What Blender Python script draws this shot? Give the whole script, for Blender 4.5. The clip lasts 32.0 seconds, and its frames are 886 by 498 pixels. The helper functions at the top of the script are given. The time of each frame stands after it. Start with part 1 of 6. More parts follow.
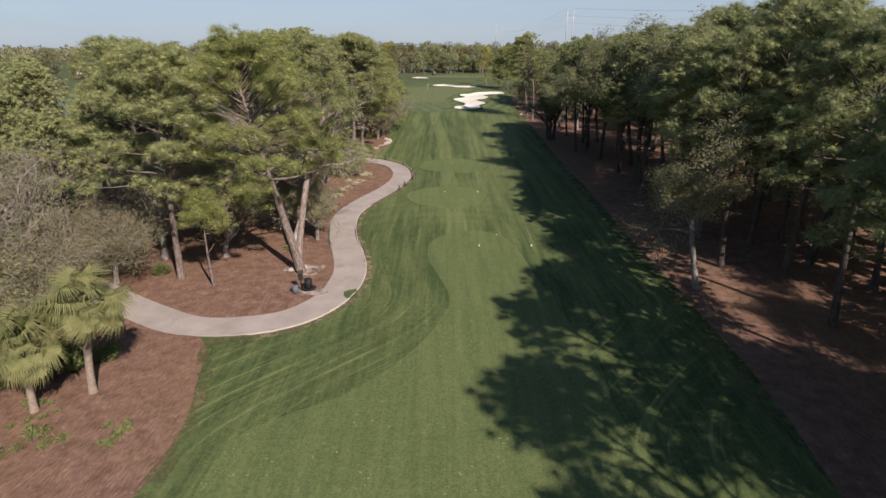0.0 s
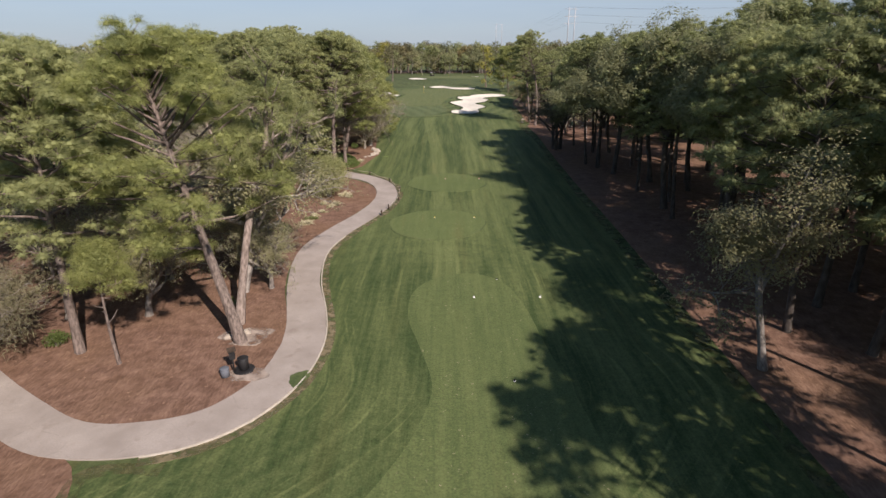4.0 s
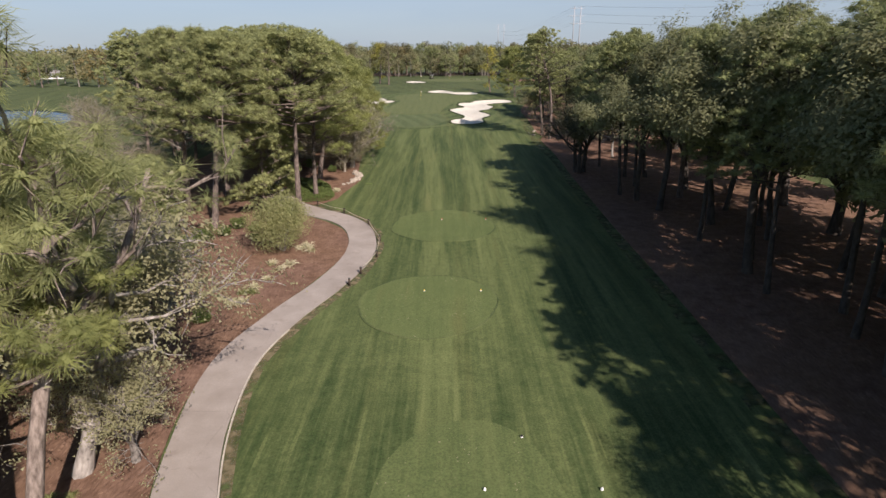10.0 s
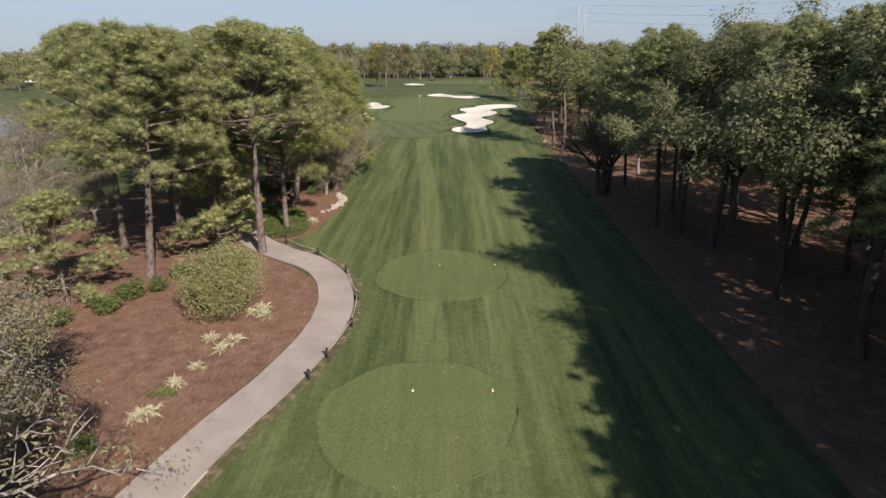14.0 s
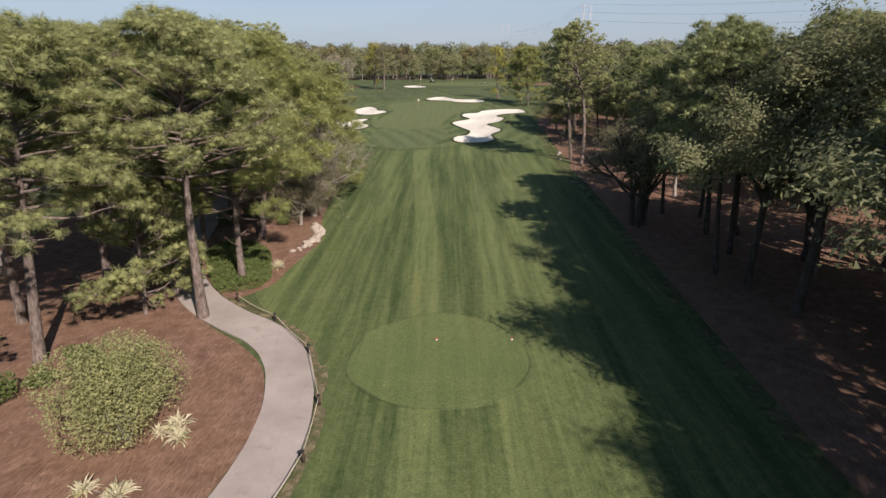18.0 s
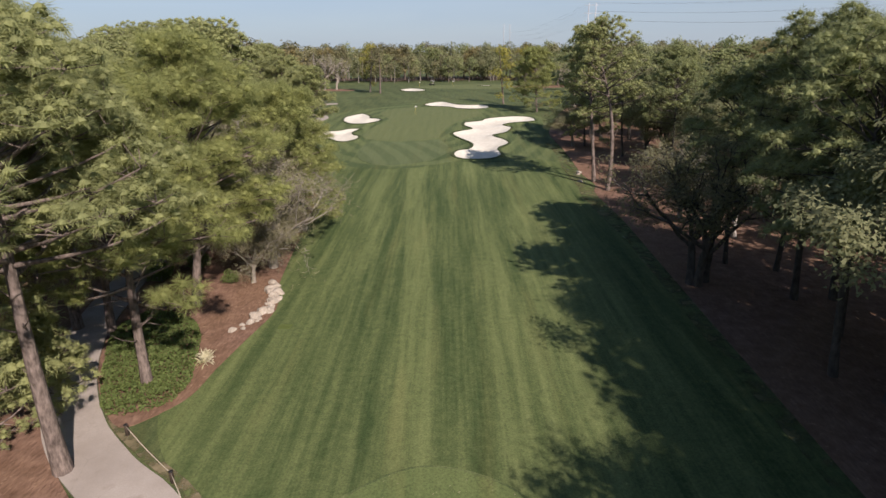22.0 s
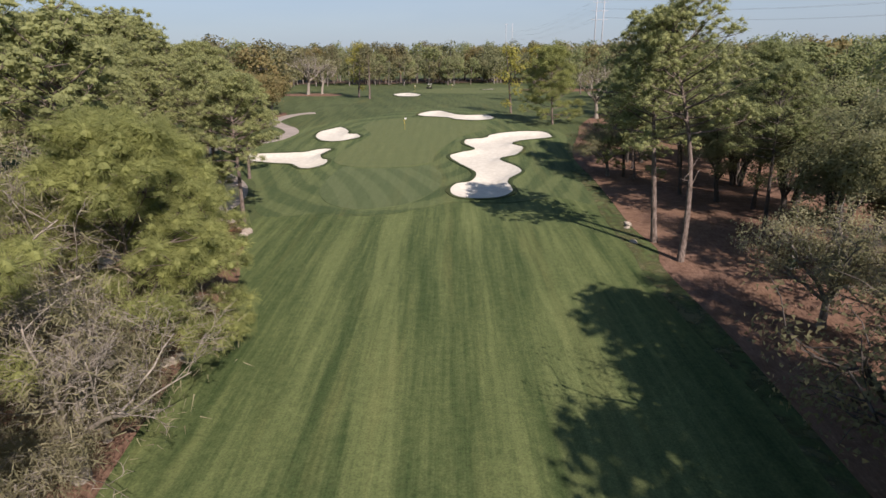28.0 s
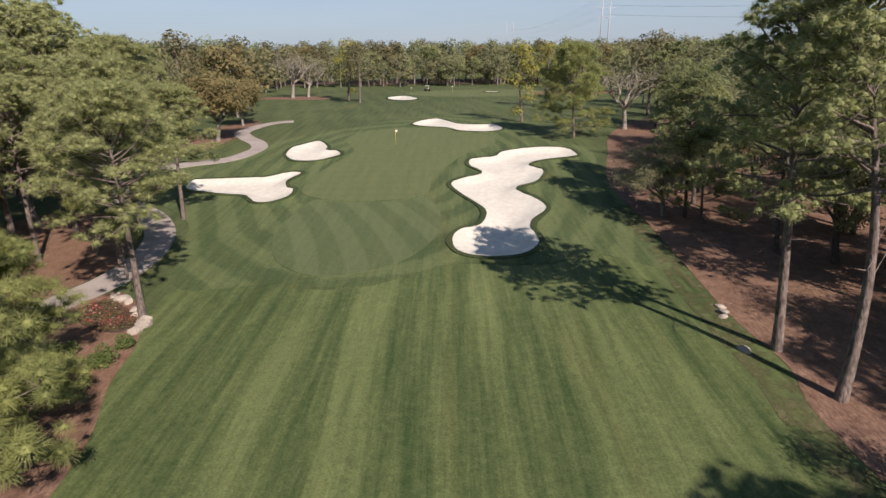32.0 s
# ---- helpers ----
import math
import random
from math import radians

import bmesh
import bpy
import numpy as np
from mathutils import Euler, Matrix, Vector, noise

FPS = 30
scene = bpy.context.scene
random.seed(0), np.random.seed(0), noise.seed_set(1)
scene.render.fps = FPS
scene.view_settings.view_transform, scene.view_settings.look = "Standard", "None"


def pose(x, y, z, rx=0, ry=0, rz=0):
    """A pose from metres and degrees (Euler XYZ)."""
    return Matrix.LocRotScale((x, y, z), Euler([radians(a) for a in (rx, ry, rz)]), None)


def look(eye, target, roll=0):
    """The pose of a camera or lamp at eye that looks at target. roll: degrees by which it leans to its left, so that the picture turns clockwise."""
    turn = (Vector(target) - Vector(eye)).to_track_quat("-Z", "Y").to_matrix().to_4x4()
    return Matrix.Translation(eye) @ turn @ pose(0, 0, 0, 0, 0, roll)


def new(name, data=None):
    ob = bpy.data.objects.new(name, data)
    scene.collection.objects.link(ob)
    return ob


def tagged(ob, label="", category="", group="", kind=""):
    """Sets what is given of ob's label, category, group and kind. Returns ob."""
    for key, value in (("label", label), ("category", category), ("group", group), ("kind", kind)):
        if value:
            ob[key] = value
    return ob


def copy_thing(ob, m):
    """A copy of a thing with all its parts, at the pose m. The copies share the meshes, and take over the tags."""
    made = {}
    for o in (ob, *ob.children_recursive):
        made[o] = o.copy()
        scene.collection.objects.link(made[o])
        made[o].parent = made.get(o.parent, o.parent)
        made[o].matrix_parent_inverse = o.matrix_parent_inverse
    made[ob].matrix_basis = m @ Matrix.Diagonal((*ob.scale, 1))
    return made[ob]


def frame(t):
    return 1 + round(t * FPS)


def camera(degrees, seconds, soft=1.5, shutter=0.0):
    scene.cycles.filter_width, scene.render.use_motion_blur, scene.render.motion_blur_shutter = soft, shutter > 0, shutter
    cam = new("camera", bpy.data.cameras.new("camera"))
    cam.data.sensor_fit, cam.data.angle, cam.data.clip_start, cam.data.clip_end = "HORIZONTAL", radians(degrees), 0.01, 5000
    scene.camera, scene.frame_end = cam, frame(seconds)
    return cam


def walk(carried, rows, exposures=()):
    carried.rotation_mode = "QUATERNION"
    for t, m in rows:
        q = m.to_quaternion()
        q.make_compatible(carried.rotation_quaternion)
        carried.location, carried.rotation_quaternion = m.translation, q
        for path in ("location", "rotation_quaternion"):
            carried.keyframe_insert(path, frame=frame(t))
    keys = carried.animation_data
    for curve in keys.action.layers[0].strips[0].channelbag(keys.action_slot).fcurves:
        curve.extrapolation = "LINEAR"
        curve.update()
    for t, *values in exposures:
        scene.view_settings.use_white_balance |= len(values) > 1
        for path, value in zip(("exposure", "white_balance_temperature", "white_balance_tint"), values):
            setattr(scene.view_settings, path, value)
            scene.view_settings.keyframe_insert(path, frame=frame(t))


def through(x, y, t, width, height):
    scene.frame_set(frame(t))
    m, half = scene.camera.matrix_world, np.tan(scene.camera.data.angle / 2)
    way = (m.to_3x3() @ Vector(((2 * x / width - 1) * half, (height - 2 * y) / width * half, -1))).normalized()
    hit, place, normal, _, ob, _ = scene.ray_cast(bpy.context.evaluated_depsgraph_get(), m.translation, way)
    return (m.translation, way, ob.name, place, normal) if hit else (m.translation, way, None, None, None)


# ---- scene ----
cam = camera(77.8, 32.0)
METRES, EYE, TILT, LEAN, TURN = 120.0, 18.5, -19.9, 0.0, 0.0
ROWS = [
    (0.0, 0.0, 0.0, 0.0, 0.0, 0.0, -0.0),
    (0.5, 0.0011, 0.0116, 0.0042, 0.02, 0.01, 0.01),
    (1.0, 0.0024, 0.0231, 0.0086, 0.01, 0.02, 0.02),
    (1.5, 0.0035, 0.0349, 0.013, 0.0, 0.01, 0.04),
    (2.0, 0.0048, 0.0467, 0.0172, 0.01, 0.01, 0.03),
    (2.5, 0.0061, 0.0586, 0.0214, 0.04, 0.02, 0.06),
    (3.0, 0.0074, 0.0707, 0.0258, 0.03, 0.0, 0.06),
    (3.5, 0.0088, 0.0826, 0.0302, 0.04, -0.02, 0.07),
    (5.5, 0.0131, 0.133, 0.0481, 0.13, 0.02, 0.09),
    (6.0, 0.0139, 0.1459, 0.0528, 0.14, 0.03, 0.11),
    (6.5, 0.0145, 0.1589, 0.0576, 0.14, 0.02, 0.11),
    (7.0, 0.015, 0.172, 0.0623, 0.15, 0.04, 0.13),
    (7.5, 0.0153, 0.1853, 0.067, 0.17, 0.04, 0.15),
    (8.0, 0.0154, 0.1987, 0.0719, 0.16, 0.06, 0.17),
    (8.5, 0.0159, 0.2119, 0.0767, 0.21, 0.07, 0.17),
    (9.0, 0.016, 0.2253, 0.0817, 0.2, 0.06, 0.16),
    (9.5, 0.0158, 0.2389, 0.0865, 0.2, 0.07, 0.19),
    (10.0, 0.0158, 0.2522, 0.0914, 0.26, 0.09, 0.19),
    (10.5, 0.0156, 0.2653, 0.0962, 0.29, 0.11, 0.19),
    (11.0, 0.015, 0.2786, 0.1011, 0.29, 0.12, 0.18),
    (11.5, 0.0145, 0.2918, 0.1061, 0.3, 0.1, 0.21),
    (12.0, 0.0141, 0.3049, 0.1108, 0.31, 0.12, 0.24),
    (12.5, 0.0144, 0.3181, 0.1159, 0.32, 0.1, 0.25),
    (13.0, 0.0157, 0.3315, 0.1209, 0.36, 0.1, 0.25),
    (13.5, 0.0172, 0.345, 0.1257, 0.39, 0.11, 0.25),
    (14.0, 0.0181, 0.3583, 0.1303, 0.41, 0.13, 0.28),
    (14.5, 0.0192, 0.3714, 0.1349, 0.43, 0.14, 0.31),
    (16.5, 0.0217, 0.425, 0.1536, 0.54, 0.19, 0.31),
    (17.0, 0.021, 0.4378, 0.1582, 0.55, 0.18, 0.32),
    (17.5, 0.0202, 0.4509, 0.1629, 0.59, 0.18, 0.31),
    (18.0, 0.0195, 0.4645, 0.168, 0.61, 0.18, 0.3),
    (18.5, 0.0194, 0.4784, 0.1732, 0.62, 0.18, 0.33),
    (19.0, 0.0197, 0.492, 0.1788, 0.66, 0.19, 0.33),
    (19.5, 0.0198, 0.5057, 0.184, 0.65, 0.18, 0.36),
    (20.0, 0.0198, 0.52, 0.1892, 0.67, 0.17, 0.38),
    (20.5, 0.0203, 0.535, 0.1947, 0.68, 0.17, 0.37),
    (21.0, 0.0207, 0.5503, 0.2005, 0.72, 0.18, 0.43),
    (21.5, 0.021, 0.5666, 0.2066, 0.73, 0.2, 0.42),
    (22.0, 0.0214, 0.5828, 0.2126, 0.77, 0.21, 0.41),
    (22.5, 0.0212, 0.5992, 0.2184, 0.76, 0.23, 0.44),
    (23.0, 0.0212, 0.6153, 0.2247, 0.79, 0.2, 0.39),
    (23.5, 0.0214, 0.6314, 0.2309, 0.82, 0.19, 0.38),
    (24.0, 0.0224, 0.6476, 0.237, 0.81, 0.19, 0.4),
    (24.5, 0.0235, 0.6642, 0.2432, 0.83, 0.2, 0.47),
    (25.0, 0.0247, 0.6809, 0.2494, 0.84, 0.18, 0.51),
    (25.5, 0.0261, 0.6975, 0.2554, 0.9, 0.18, 0.48),
    (27.5, 0.0288, 0.7643, 0.2787, 0.9, 0.2, 0.38),
    (28.0, 0.0291, 0.7817, 0.2847, 0.93, 0.2, 0.42),
    (28.5, 0.0293, 0.7994, 0.2912, 0.95, 0.21, 0.42),
    (29.0, 0.0296, 0.8174, 0.2979, 0.95, 0.21, 0.4),
    (29.5, 0.0302, 0.8361, 0.3049, 0.96, 0.21, 0.41),
    (30.0, 0.0306, 0.8552, 0.3118, 0.95, 0.2, 0.41),
    (30.5, 0.0308, 0.8747, 0.3186, 0.95, 0.18, 0.43),
    (31.0, 0.03, 0.8946, 0.3253, 0.92, 0.18, 0.43),
    (31.5, 0.0286, 0.9159, 0.3323, 0.87, 0.15, 0.44),
    (32.0, 0.0271, 0.9387, 0.3404, 0.87, 0.11, 0.47),
]
walk(cam, [(t, pose(0, 0, EYE, TILT, LEAN, TURN) @ pose(METRES * x, METRES * y, METRES * z, 90 + pitch, roll, yaw)) for t, x, y, z, yaw, pitch, roll in ROWS])

# ---- light ----
SUN_DIR = Vector((0.53, -0.85, 0.78)).normalized()
world = bpy.data.worlds.new("world")
scene.world = world
world.use_nodes = True
wn = world.node_tree
sky = wn.nodes.new("ShaderNodeTexSky")
sky.sky_type, sky.sun_disc = "NISHITA", False
sky.sun_elevation, sky.sun_rotation = math.asin(SUN_DIR.z), math.atan2(SUN_DIR.x, SUN_DIR.y)
sky.air_density, sky.dust_density, sky.ozone_density = 0.75, 0.35, 2.0
# thin haze that thickens towards the horizon, with faint high cloud
geo = wn.nodes.new("ShaderNodeTexCoord")
sep = wn.nodes.new("ShaderNodeSeparateXYZ")
wn.links.new(geo.outputs["Generated"], sep.inputs[0])
rise = wn.nodes.new("ShaderNodeMapRange")
for k, v in (("From Min", 0.0), ("From Max", 0.5), ("To Min", 0.9), ("To Max", 0.0)):
    rise.inputs[k].default_value = v
wn.links.new(sep.outputs[2], rise.inputs["Value"])
streak = wn.nodes.new("ShaderNodeMapping")
streak.inputs["Scale"].default_value = (3, 3, 16)
wn.links.new(geo.outputs["Generated"], streak.inputs[0])
cloud = wn.nodes.new("ShaderNodeTexNoise")
cloud.inputs["Scale"].default_value, cloud.inputs["Detail"].default_value = 1.6, 5
wn.links.new(streak.outputs[0], cloud.inputs["Vector"])
haze = wn.nodes.new("ShaderNodeMix")
haze.data_type = "RGBA"
haze.inputs[6].default_value, haze.inputs[7].default_value = (2.62, 3.06, 3.9, 1), (3.15, 3.5, 4.1, 1)
wn.links.new(cloud.outputs["Fac"], haze.inputs[0])
air = wn.nodes.new("ShaderNodeMix")
air.data_type = "RGBA"
wn.links.new(rise.outputs[0], air.inputs[0])
wn.links.new(sky.outputs[0], air.inputs[6])
wn.links.new(haze.outputs[2], air.inputs[7])
wn.nodes["Background"].inputs["Strength"].default_value = 0.093
wn.links.new(air.outputs[2], wn.nodes["Background"].inputs["Color"])
sun = new("sun", bpy.data.lights.new("sun", "SUN"))
sun.data.energy, sun.data.angle, sun.data.color = 5.0, radians(0.6), (1.0, 0.850, 0.792)
sun.matrix_world = look(SUN_DIR * 200, (0, 0, 0))
scene.view_settings.exposure = 0.57

# ---- materials ----
class Nodes:
    """A short way to write node trees."""

    def __init__(self, name):
        self.mat = bpy.data.materials.new(name)
        self.mat.use_nodes = True
        self.tree = self.mat.node_tree
        self.bsdf = self.tree.nodes["Principled BSDF"]
        self.coord = None

    def node(self, kind, ins=(), **attrs):
        n = self.tree.nodes.new(kind)
        for k, v in attrs.items():
            setattr(n, k, v)
        for k, v in dict(ins).items():
            if isinstance(v, bpy.types.NodeSocket):
                self.tree.links.new(v, n.inputs[k])
            else:
                n.inputs[k].default_value = v
        return n

    def at(self):
        if not self.coord:
            self.coord = self.node("ShaderNodeTexCoord").outputs["Object"]
        return self.coord

    def noise(self, scale, detail=4, stretch=None, rough=0.55):
        v = self.at()
        if stretch:
            v = self.node("ShaderNodeMapping", {"Vector": v, "Scale": stretch}).outputs[0]
        return self.node("ShaderNodeTexNoise", {"Vector": v, "Scale": scale, "Detail": detail, "Roughness": rough}).outputs["Fac"]

    def noise_at(self, u, v, scale, detail=3):
        at = self.node("ShaderNodeCombineXYZ", {0: u, 1: v})
        return self.node("ShaderNodeTexNoise", {"Vector": at.outputs[0], "Scale": scale, "Detail": detail}).outputs["Fac"]

    def soft(self, fac, lo, hi, a=0.0, b=1.0):
        return self.node("ShaderNodeMapRange", {"Value": fac, "From Min": lo, "From Max": hi, "To Min": a, "To Max": b}, interpolation_type="SMOOTHSTEP").outputs[0]

    def ramp(self, fac, lo, hi, a=0.0, b=1.0):
        return self.node("ShaderNodeMapRange", {"Value": fac, "From Min": lo, "From Max": hi, "To Min": a, "To Max": b}).outputs[0]

    def math(self, op, a, b=0.0, c=0.0):
        n = self.node("ShaderNodeMath", {0: a, 1: b, 2: c})
        n.operation = op
        return n.outputs[0]

    def mix(self, fac, a, b, blend="MIX"):
        n = self.node("ShaderNodeMix", data_type="RGBA", blend_type=blend)
        for k, v in ((0, fac), (6, a), (7, b)):
            if isinstance(v, bpy.types.NodeSocket):
                self.tree.links.new(v, n.inputs[k])
            else:
                n.inputs[k].default_value = (*v, 1) if isinstance(v, tuple) else v
        return n.outputs[2]

    def grey(self, v):
        return self.node("ShaderNodeCombineColor", {0: v, 1: v, 2: v}).outputs[0]

    def end(self, color, rough=0.85, bump=None, strength=0.4, dist=0.05, spec=0.3, metal=0.0):
        b = self.bsdf
        if isinstance(color, tuple):
            b.inputs["Base Color"].default_value = (*color, 1)
        else:
            self.tree.links.new(color, b.inputs["Base Color"])
        b.inputs["Roughness"].default_value = rough
        b.inputs["Specular IOR Level"].default_value = spec
        b.inputs["Metallic"].default_value = metal
        if bump is not None:
            n = self.node("ShaderNodeBump", {"Height": bump, "Strength": strength, "Distance": dist})
            self.tree.links.new(n.outputs[0], b.inputs["Normal"])
        return self.mat


def xyz(n):
    s = n.node("ShaderNodeSeparateXYZ", {"Vector": n.at()})
    return s.outputs[0], s.outputs[1]


def stripe(n, v, period, wobble, soft=0.35):
    """0..1 bands across v, with edges moved about by wobble."""
    s = n.math("SINE", n.math("MULTIPLY", n.math("ADD", v, wobble), 2 * math.pi / period))
    return n.ramp(s, -soft, soft)


def grass(name, dark, light, bands, strength=0.35, patch=0.5, litter=0.0):
    """Turf with mowing bands, thin patches and fine blades."""
    n = Nodes(name)
    x, y = xyz(n)
    wob = n.ramp(n.noise(0.09, 3), 0, 1, -1.6, 1.6)
    fac = bands(n, x, y, wob)
    streak = n.noise(1.0, 5, (1.3, 0.10, 1.0))
    broad = n.noise(0.05, 3)
    fine = n.noise(9.0, 3)
    speck = n.noise(2.2, 4)
    fac = n.math("MULTIPLY", fac, strength)
    fac = n.math("ADD", fac, n.ramp(streak, 0.3, 0.7, -0.16, 0.26))
    fac = n.math("ADD", fac, n.ramp(broad, 0.3, 0.7, -0.12 * patch * 2, 0.16 * patch * 2))
    combed = n.noise(1.0, 3, (4.5, 0.16, 1.0), 0.7)
    fac = n.math("ADD", fac, n.ramp(combed, 0.3, 0.7, -0.15, 0.15))
    fac = n.math("ADD", fac, n.ramp(speck, 0.3, 0.75, -0.12, 0.18))
    col = n.mix(n.ramp(fac, -0.1, 0.8), dark, light)
    worn = n.math("MULTIPLY", n.ramp(n.noise(0.5, 5, (1, 0.10, 1)), 0.56, 0.74), patch * 0.8)
    col = n.mix(worn, col, (0.17, 0.155, 0.055))
    scuff = n.math("MULTIPLY", n.ramp(n.noise(1.6, 6, (1, 0.35, 1), 0.7), 0.58, 0.70), n.ramp(n.noise(0.16, 2), 0.45, 0.6, 0.0, 0.5 * patch))
    col = n.mix(scuff, col, (0.20, 0.225, 0.105))
    col = n.mix(n.ramp(fine, 0.3, 0.72, 0.60, 1.0), (0.0, 0.0, 0.0), col)
    if litter:
        bits = n.math("MULTIPLY", n.ramp(n.noise(5.5, 1), 0.70, 0.74), n.ramp(n.noise(0.4, 2), 0.45, 0.6))
        col = n.mix(n.math("MULTIPLY", bits, litter), col, (0.42, 0.36, 0.24))
    return n.end(col, 0.9, n.math("ADD", fine, n.noise(28, 2)), 0.6, 0.04, 0.18)


def bands_fairway(n, x, y, wob):
    """Rings near the tees; further on long uneven lanes, with one bright lane down the middle."""
    lanes = n.ramp(n.noise(1.0, 1, (0.34, 0.0045, 1.0)), 0.40, 0.60)
    thin = n.ramp(n.noise(1.0, 1, (1.15, 0.011, 1.0)), 0.42, 0.58)
    lanes = n.math("ADD", n.math("MULTIPLY", lanes, 0.6), n.math("MULTIPLY", thin, 0.4))
    middle_x = n.math("ADD", n.ramp(y, 57, 115, 1.5, 0.0), n.ramp(y, 115, 150, 0.0, -2.5))
    off = n.math("ABSOLUTE", n.math("ADD", n.math("SUBTRACT", x, middle_x), n.math("MULTIPLY", wob, 0.1)))
    middle = n.math("MULTIPLY", n.ramp(off, 0.95, 1.3, 1.0, 0.0), n.ramp(y, 46, 60))
    lanes = n.math("MAXIMUM", lanes, middle)
    arcs = n.math("POWER", n.math("ADD", n.math("POWER", n.math("SUBTRACT", x, 1.0), 2.0),
                                  n.math("POWER", n.math("MULTIPLY", n.math("SUBTRACT", y, 26.0), 0.62), 2.0)), 0.5)
    rings = n.ramp(stripe(n, arcs, 1.7, n.math("MULTIPLY", wob, 0.5), 0.9), 0, 1, 0.25, 0.55)
    # mower tracks that swing round the long tee
    bend = n.math("ADD", n.soft(y, 20, 40, -11.5, 1.2), n.soft(y, 39, 50, 0.0, -2.0))
    u = n.math("ADD", n.math("SUBTRACT", x, bend), n.math("MULTIPLY", wob, 0.25))
    tracks = n.ramp(n.noise_at(u, n.math("MULTIPLY", y, 0.045), 0.85, 3), 0.40, 0.64, 0.0, 0.5)
    lines = n.math("MULTIPLY", n.ramp(n.noise_at(u, n.math("MULTIPLY", y, 0.022), 2.6, 2), 0.56, 0.68), n.ramp(n.noise(0.13, 2), 0.42, 0.6))
    tracks = n.math("ADD", tracks, n.math("MULTIPLY", lines, 1.3))
    near = n.ramp(y, 56, 62, 1, 0)
    rings = n.math("ADD", n.math("MULTIPLY", near, tracks), n.math("MULTIPLY", n.math("SUBTRACT", 1.0, near), rings))
    return n.math("ADD", n.math("MULTIPLY", n.ramp(y, 56, 74, 1, 0), rings), n.math("MAXIMUM", n.math("MULTIPLY", n.ramp(y, 56, 74), lanes), n.math("MULTIPLY", middle, 0.9)))


def bands_rough(n, x, y, wob):
    return stripe(n, n.math("ADD", n.math("MULTIPLY", x, 0.8), n.math("MULTIPLY", y, 0.22)), 5.0, n.math("MULTIPLY", wob, 1.3), 0.7)


def bands_diagonal(n, x, y, wob):
    bow = n.math("POWER", n.math("ABSOLUTE", n.math("MULTIPLY", n.math("SUBTRACT", y, 162.0), 0.1)), 2.0)
    return stripe(n, n.math("ADD", n.math("ADD", n.math("MULTIPLY", x, 0.95), n.math("MULTIPLY", y, 0.25)), n.math("MULTIPLY", bow, 0.9)), 3.9, n.math("MULTIPLY", wob, 0.15), 0.25)


def bands_green(n, x, y, wob):
    a = stripe(n, x, 1.7, n.math("MULTIPLY", wob, 0.08), 0.5)
    b = stripe(n, y, 2.6, n.math("MULTIPLY", wob, 0.08), 0.6)
    return n.math("MULTIPLY", n.math("ADD", a, b), 0.5)


def bands_ring(n, x, y, wob):
    r = n.math("POWER", n.math("ADD", n.math("POWER", n.math("ADD", x, 5.0), 2.0), n.math("POWER", n.math("MULTIPLY", n.math("SUBTRACT", y, 196.0), 0.55), 2.0)), 0.5)
    return stripe(n, r, 3.1, wob, 0.4)


M = {}
M["rough"] = grass("rough_grass", (0.062, 0.086, 0.033), (0.160, 0.188, 0.075), bands_rough, 0.13)
M["fairway"] = grass("fairway_grass", (0.050, 0.080, 0.026), (0.174, 0.208, 0.078), bands_fairway, 0.47, 0.30)
M["surround"] = grass("surround_grass", (0.064, 0.095, 0.036), (0.165, 0.196, 0.079), bands_ring, 0.34, 0.35)
M["tee"] = grass("tee_grass", (0.112, 0.150, 0.053), (0.172, 0.208, 0.077), bands_green, 0.08, 0.5, litter=0.5)
M["tee_soft"] = grass("soft_tee_grass", (0.104, 0.140, 0.050), (0.178, 0.212, 0.080), bands_rough, 0.06, 0.3, litter=0.5)
M["thin"] = grass("thin_tan_turf", (0.105, 0.112, 0.048), (0.205, 0.185, 0.098), bands_rough, 0.2, 0.9)
M["collar"] = grass("collar_grass", (0.092, 0.124, 0.052), (0.142, 0.172, 0.078), bands_diagonal, 0.44, 0.2)
M["lip"] = grass("bunker_lip_grass", (0.036, 0.054, 0.020), (0.098, 0.122, 0.048), bands_rough, 0.15)
M["green"] = grass("green_grass", (0.118, 0.146, 0.060), (0.166, 0.188, 0.078), bands_green, 0.25, 0.15)


def make_straw():
    n = Nodes("pine_straw")
    big, mid, fine = n.noise(0.12, 4), n.noise(1.1, 5), n.noise(7, 5, (1, 0.35, 1))
    col = n.mix(n.ramp(mid, 0.3, 0.7), (0.143, 0.086, 0.060), (0.272, 0.174, 0.125))
    col = n.mix(n.ramp(big, 0.42, 0.68, 0, 0.55), col, (0.23, 0.145, 0.085))
    col = n.mix(n.ramp(fine, 0.3, 0.75, 0.55, 1.0), (0.03, 0.015, 0.01), col)
    col = n.mix(n.ramp(n.noise(3.3, 3), 0.64, 0.72, 0, 0.5), col, (0.36, 0.24, 0.16))
    return n.end(col, 0.95, n.math("ADD", fine, mid), 0.8, 0.09, 0.1)


def make_plain(name, a, b, scale, rough=0.8, bump=0.4, dist=0.03, stretch=None, metal=0.0, spec=0.3):
    n = Nodes(name)
    v, w = n.noise(scale, 5, stretch), n.noise(scale * 0.17, 3)
    col = n.mix(n.ramp(v, 0.3, 0.7), a, b)
    col = n.mix(n.ramp(w, 0.35, 0.7, 0, 0.35), col, tuple(0.6 * c for c in a))
    return n.end(col, rough, v, bump, dist, spec, metal)


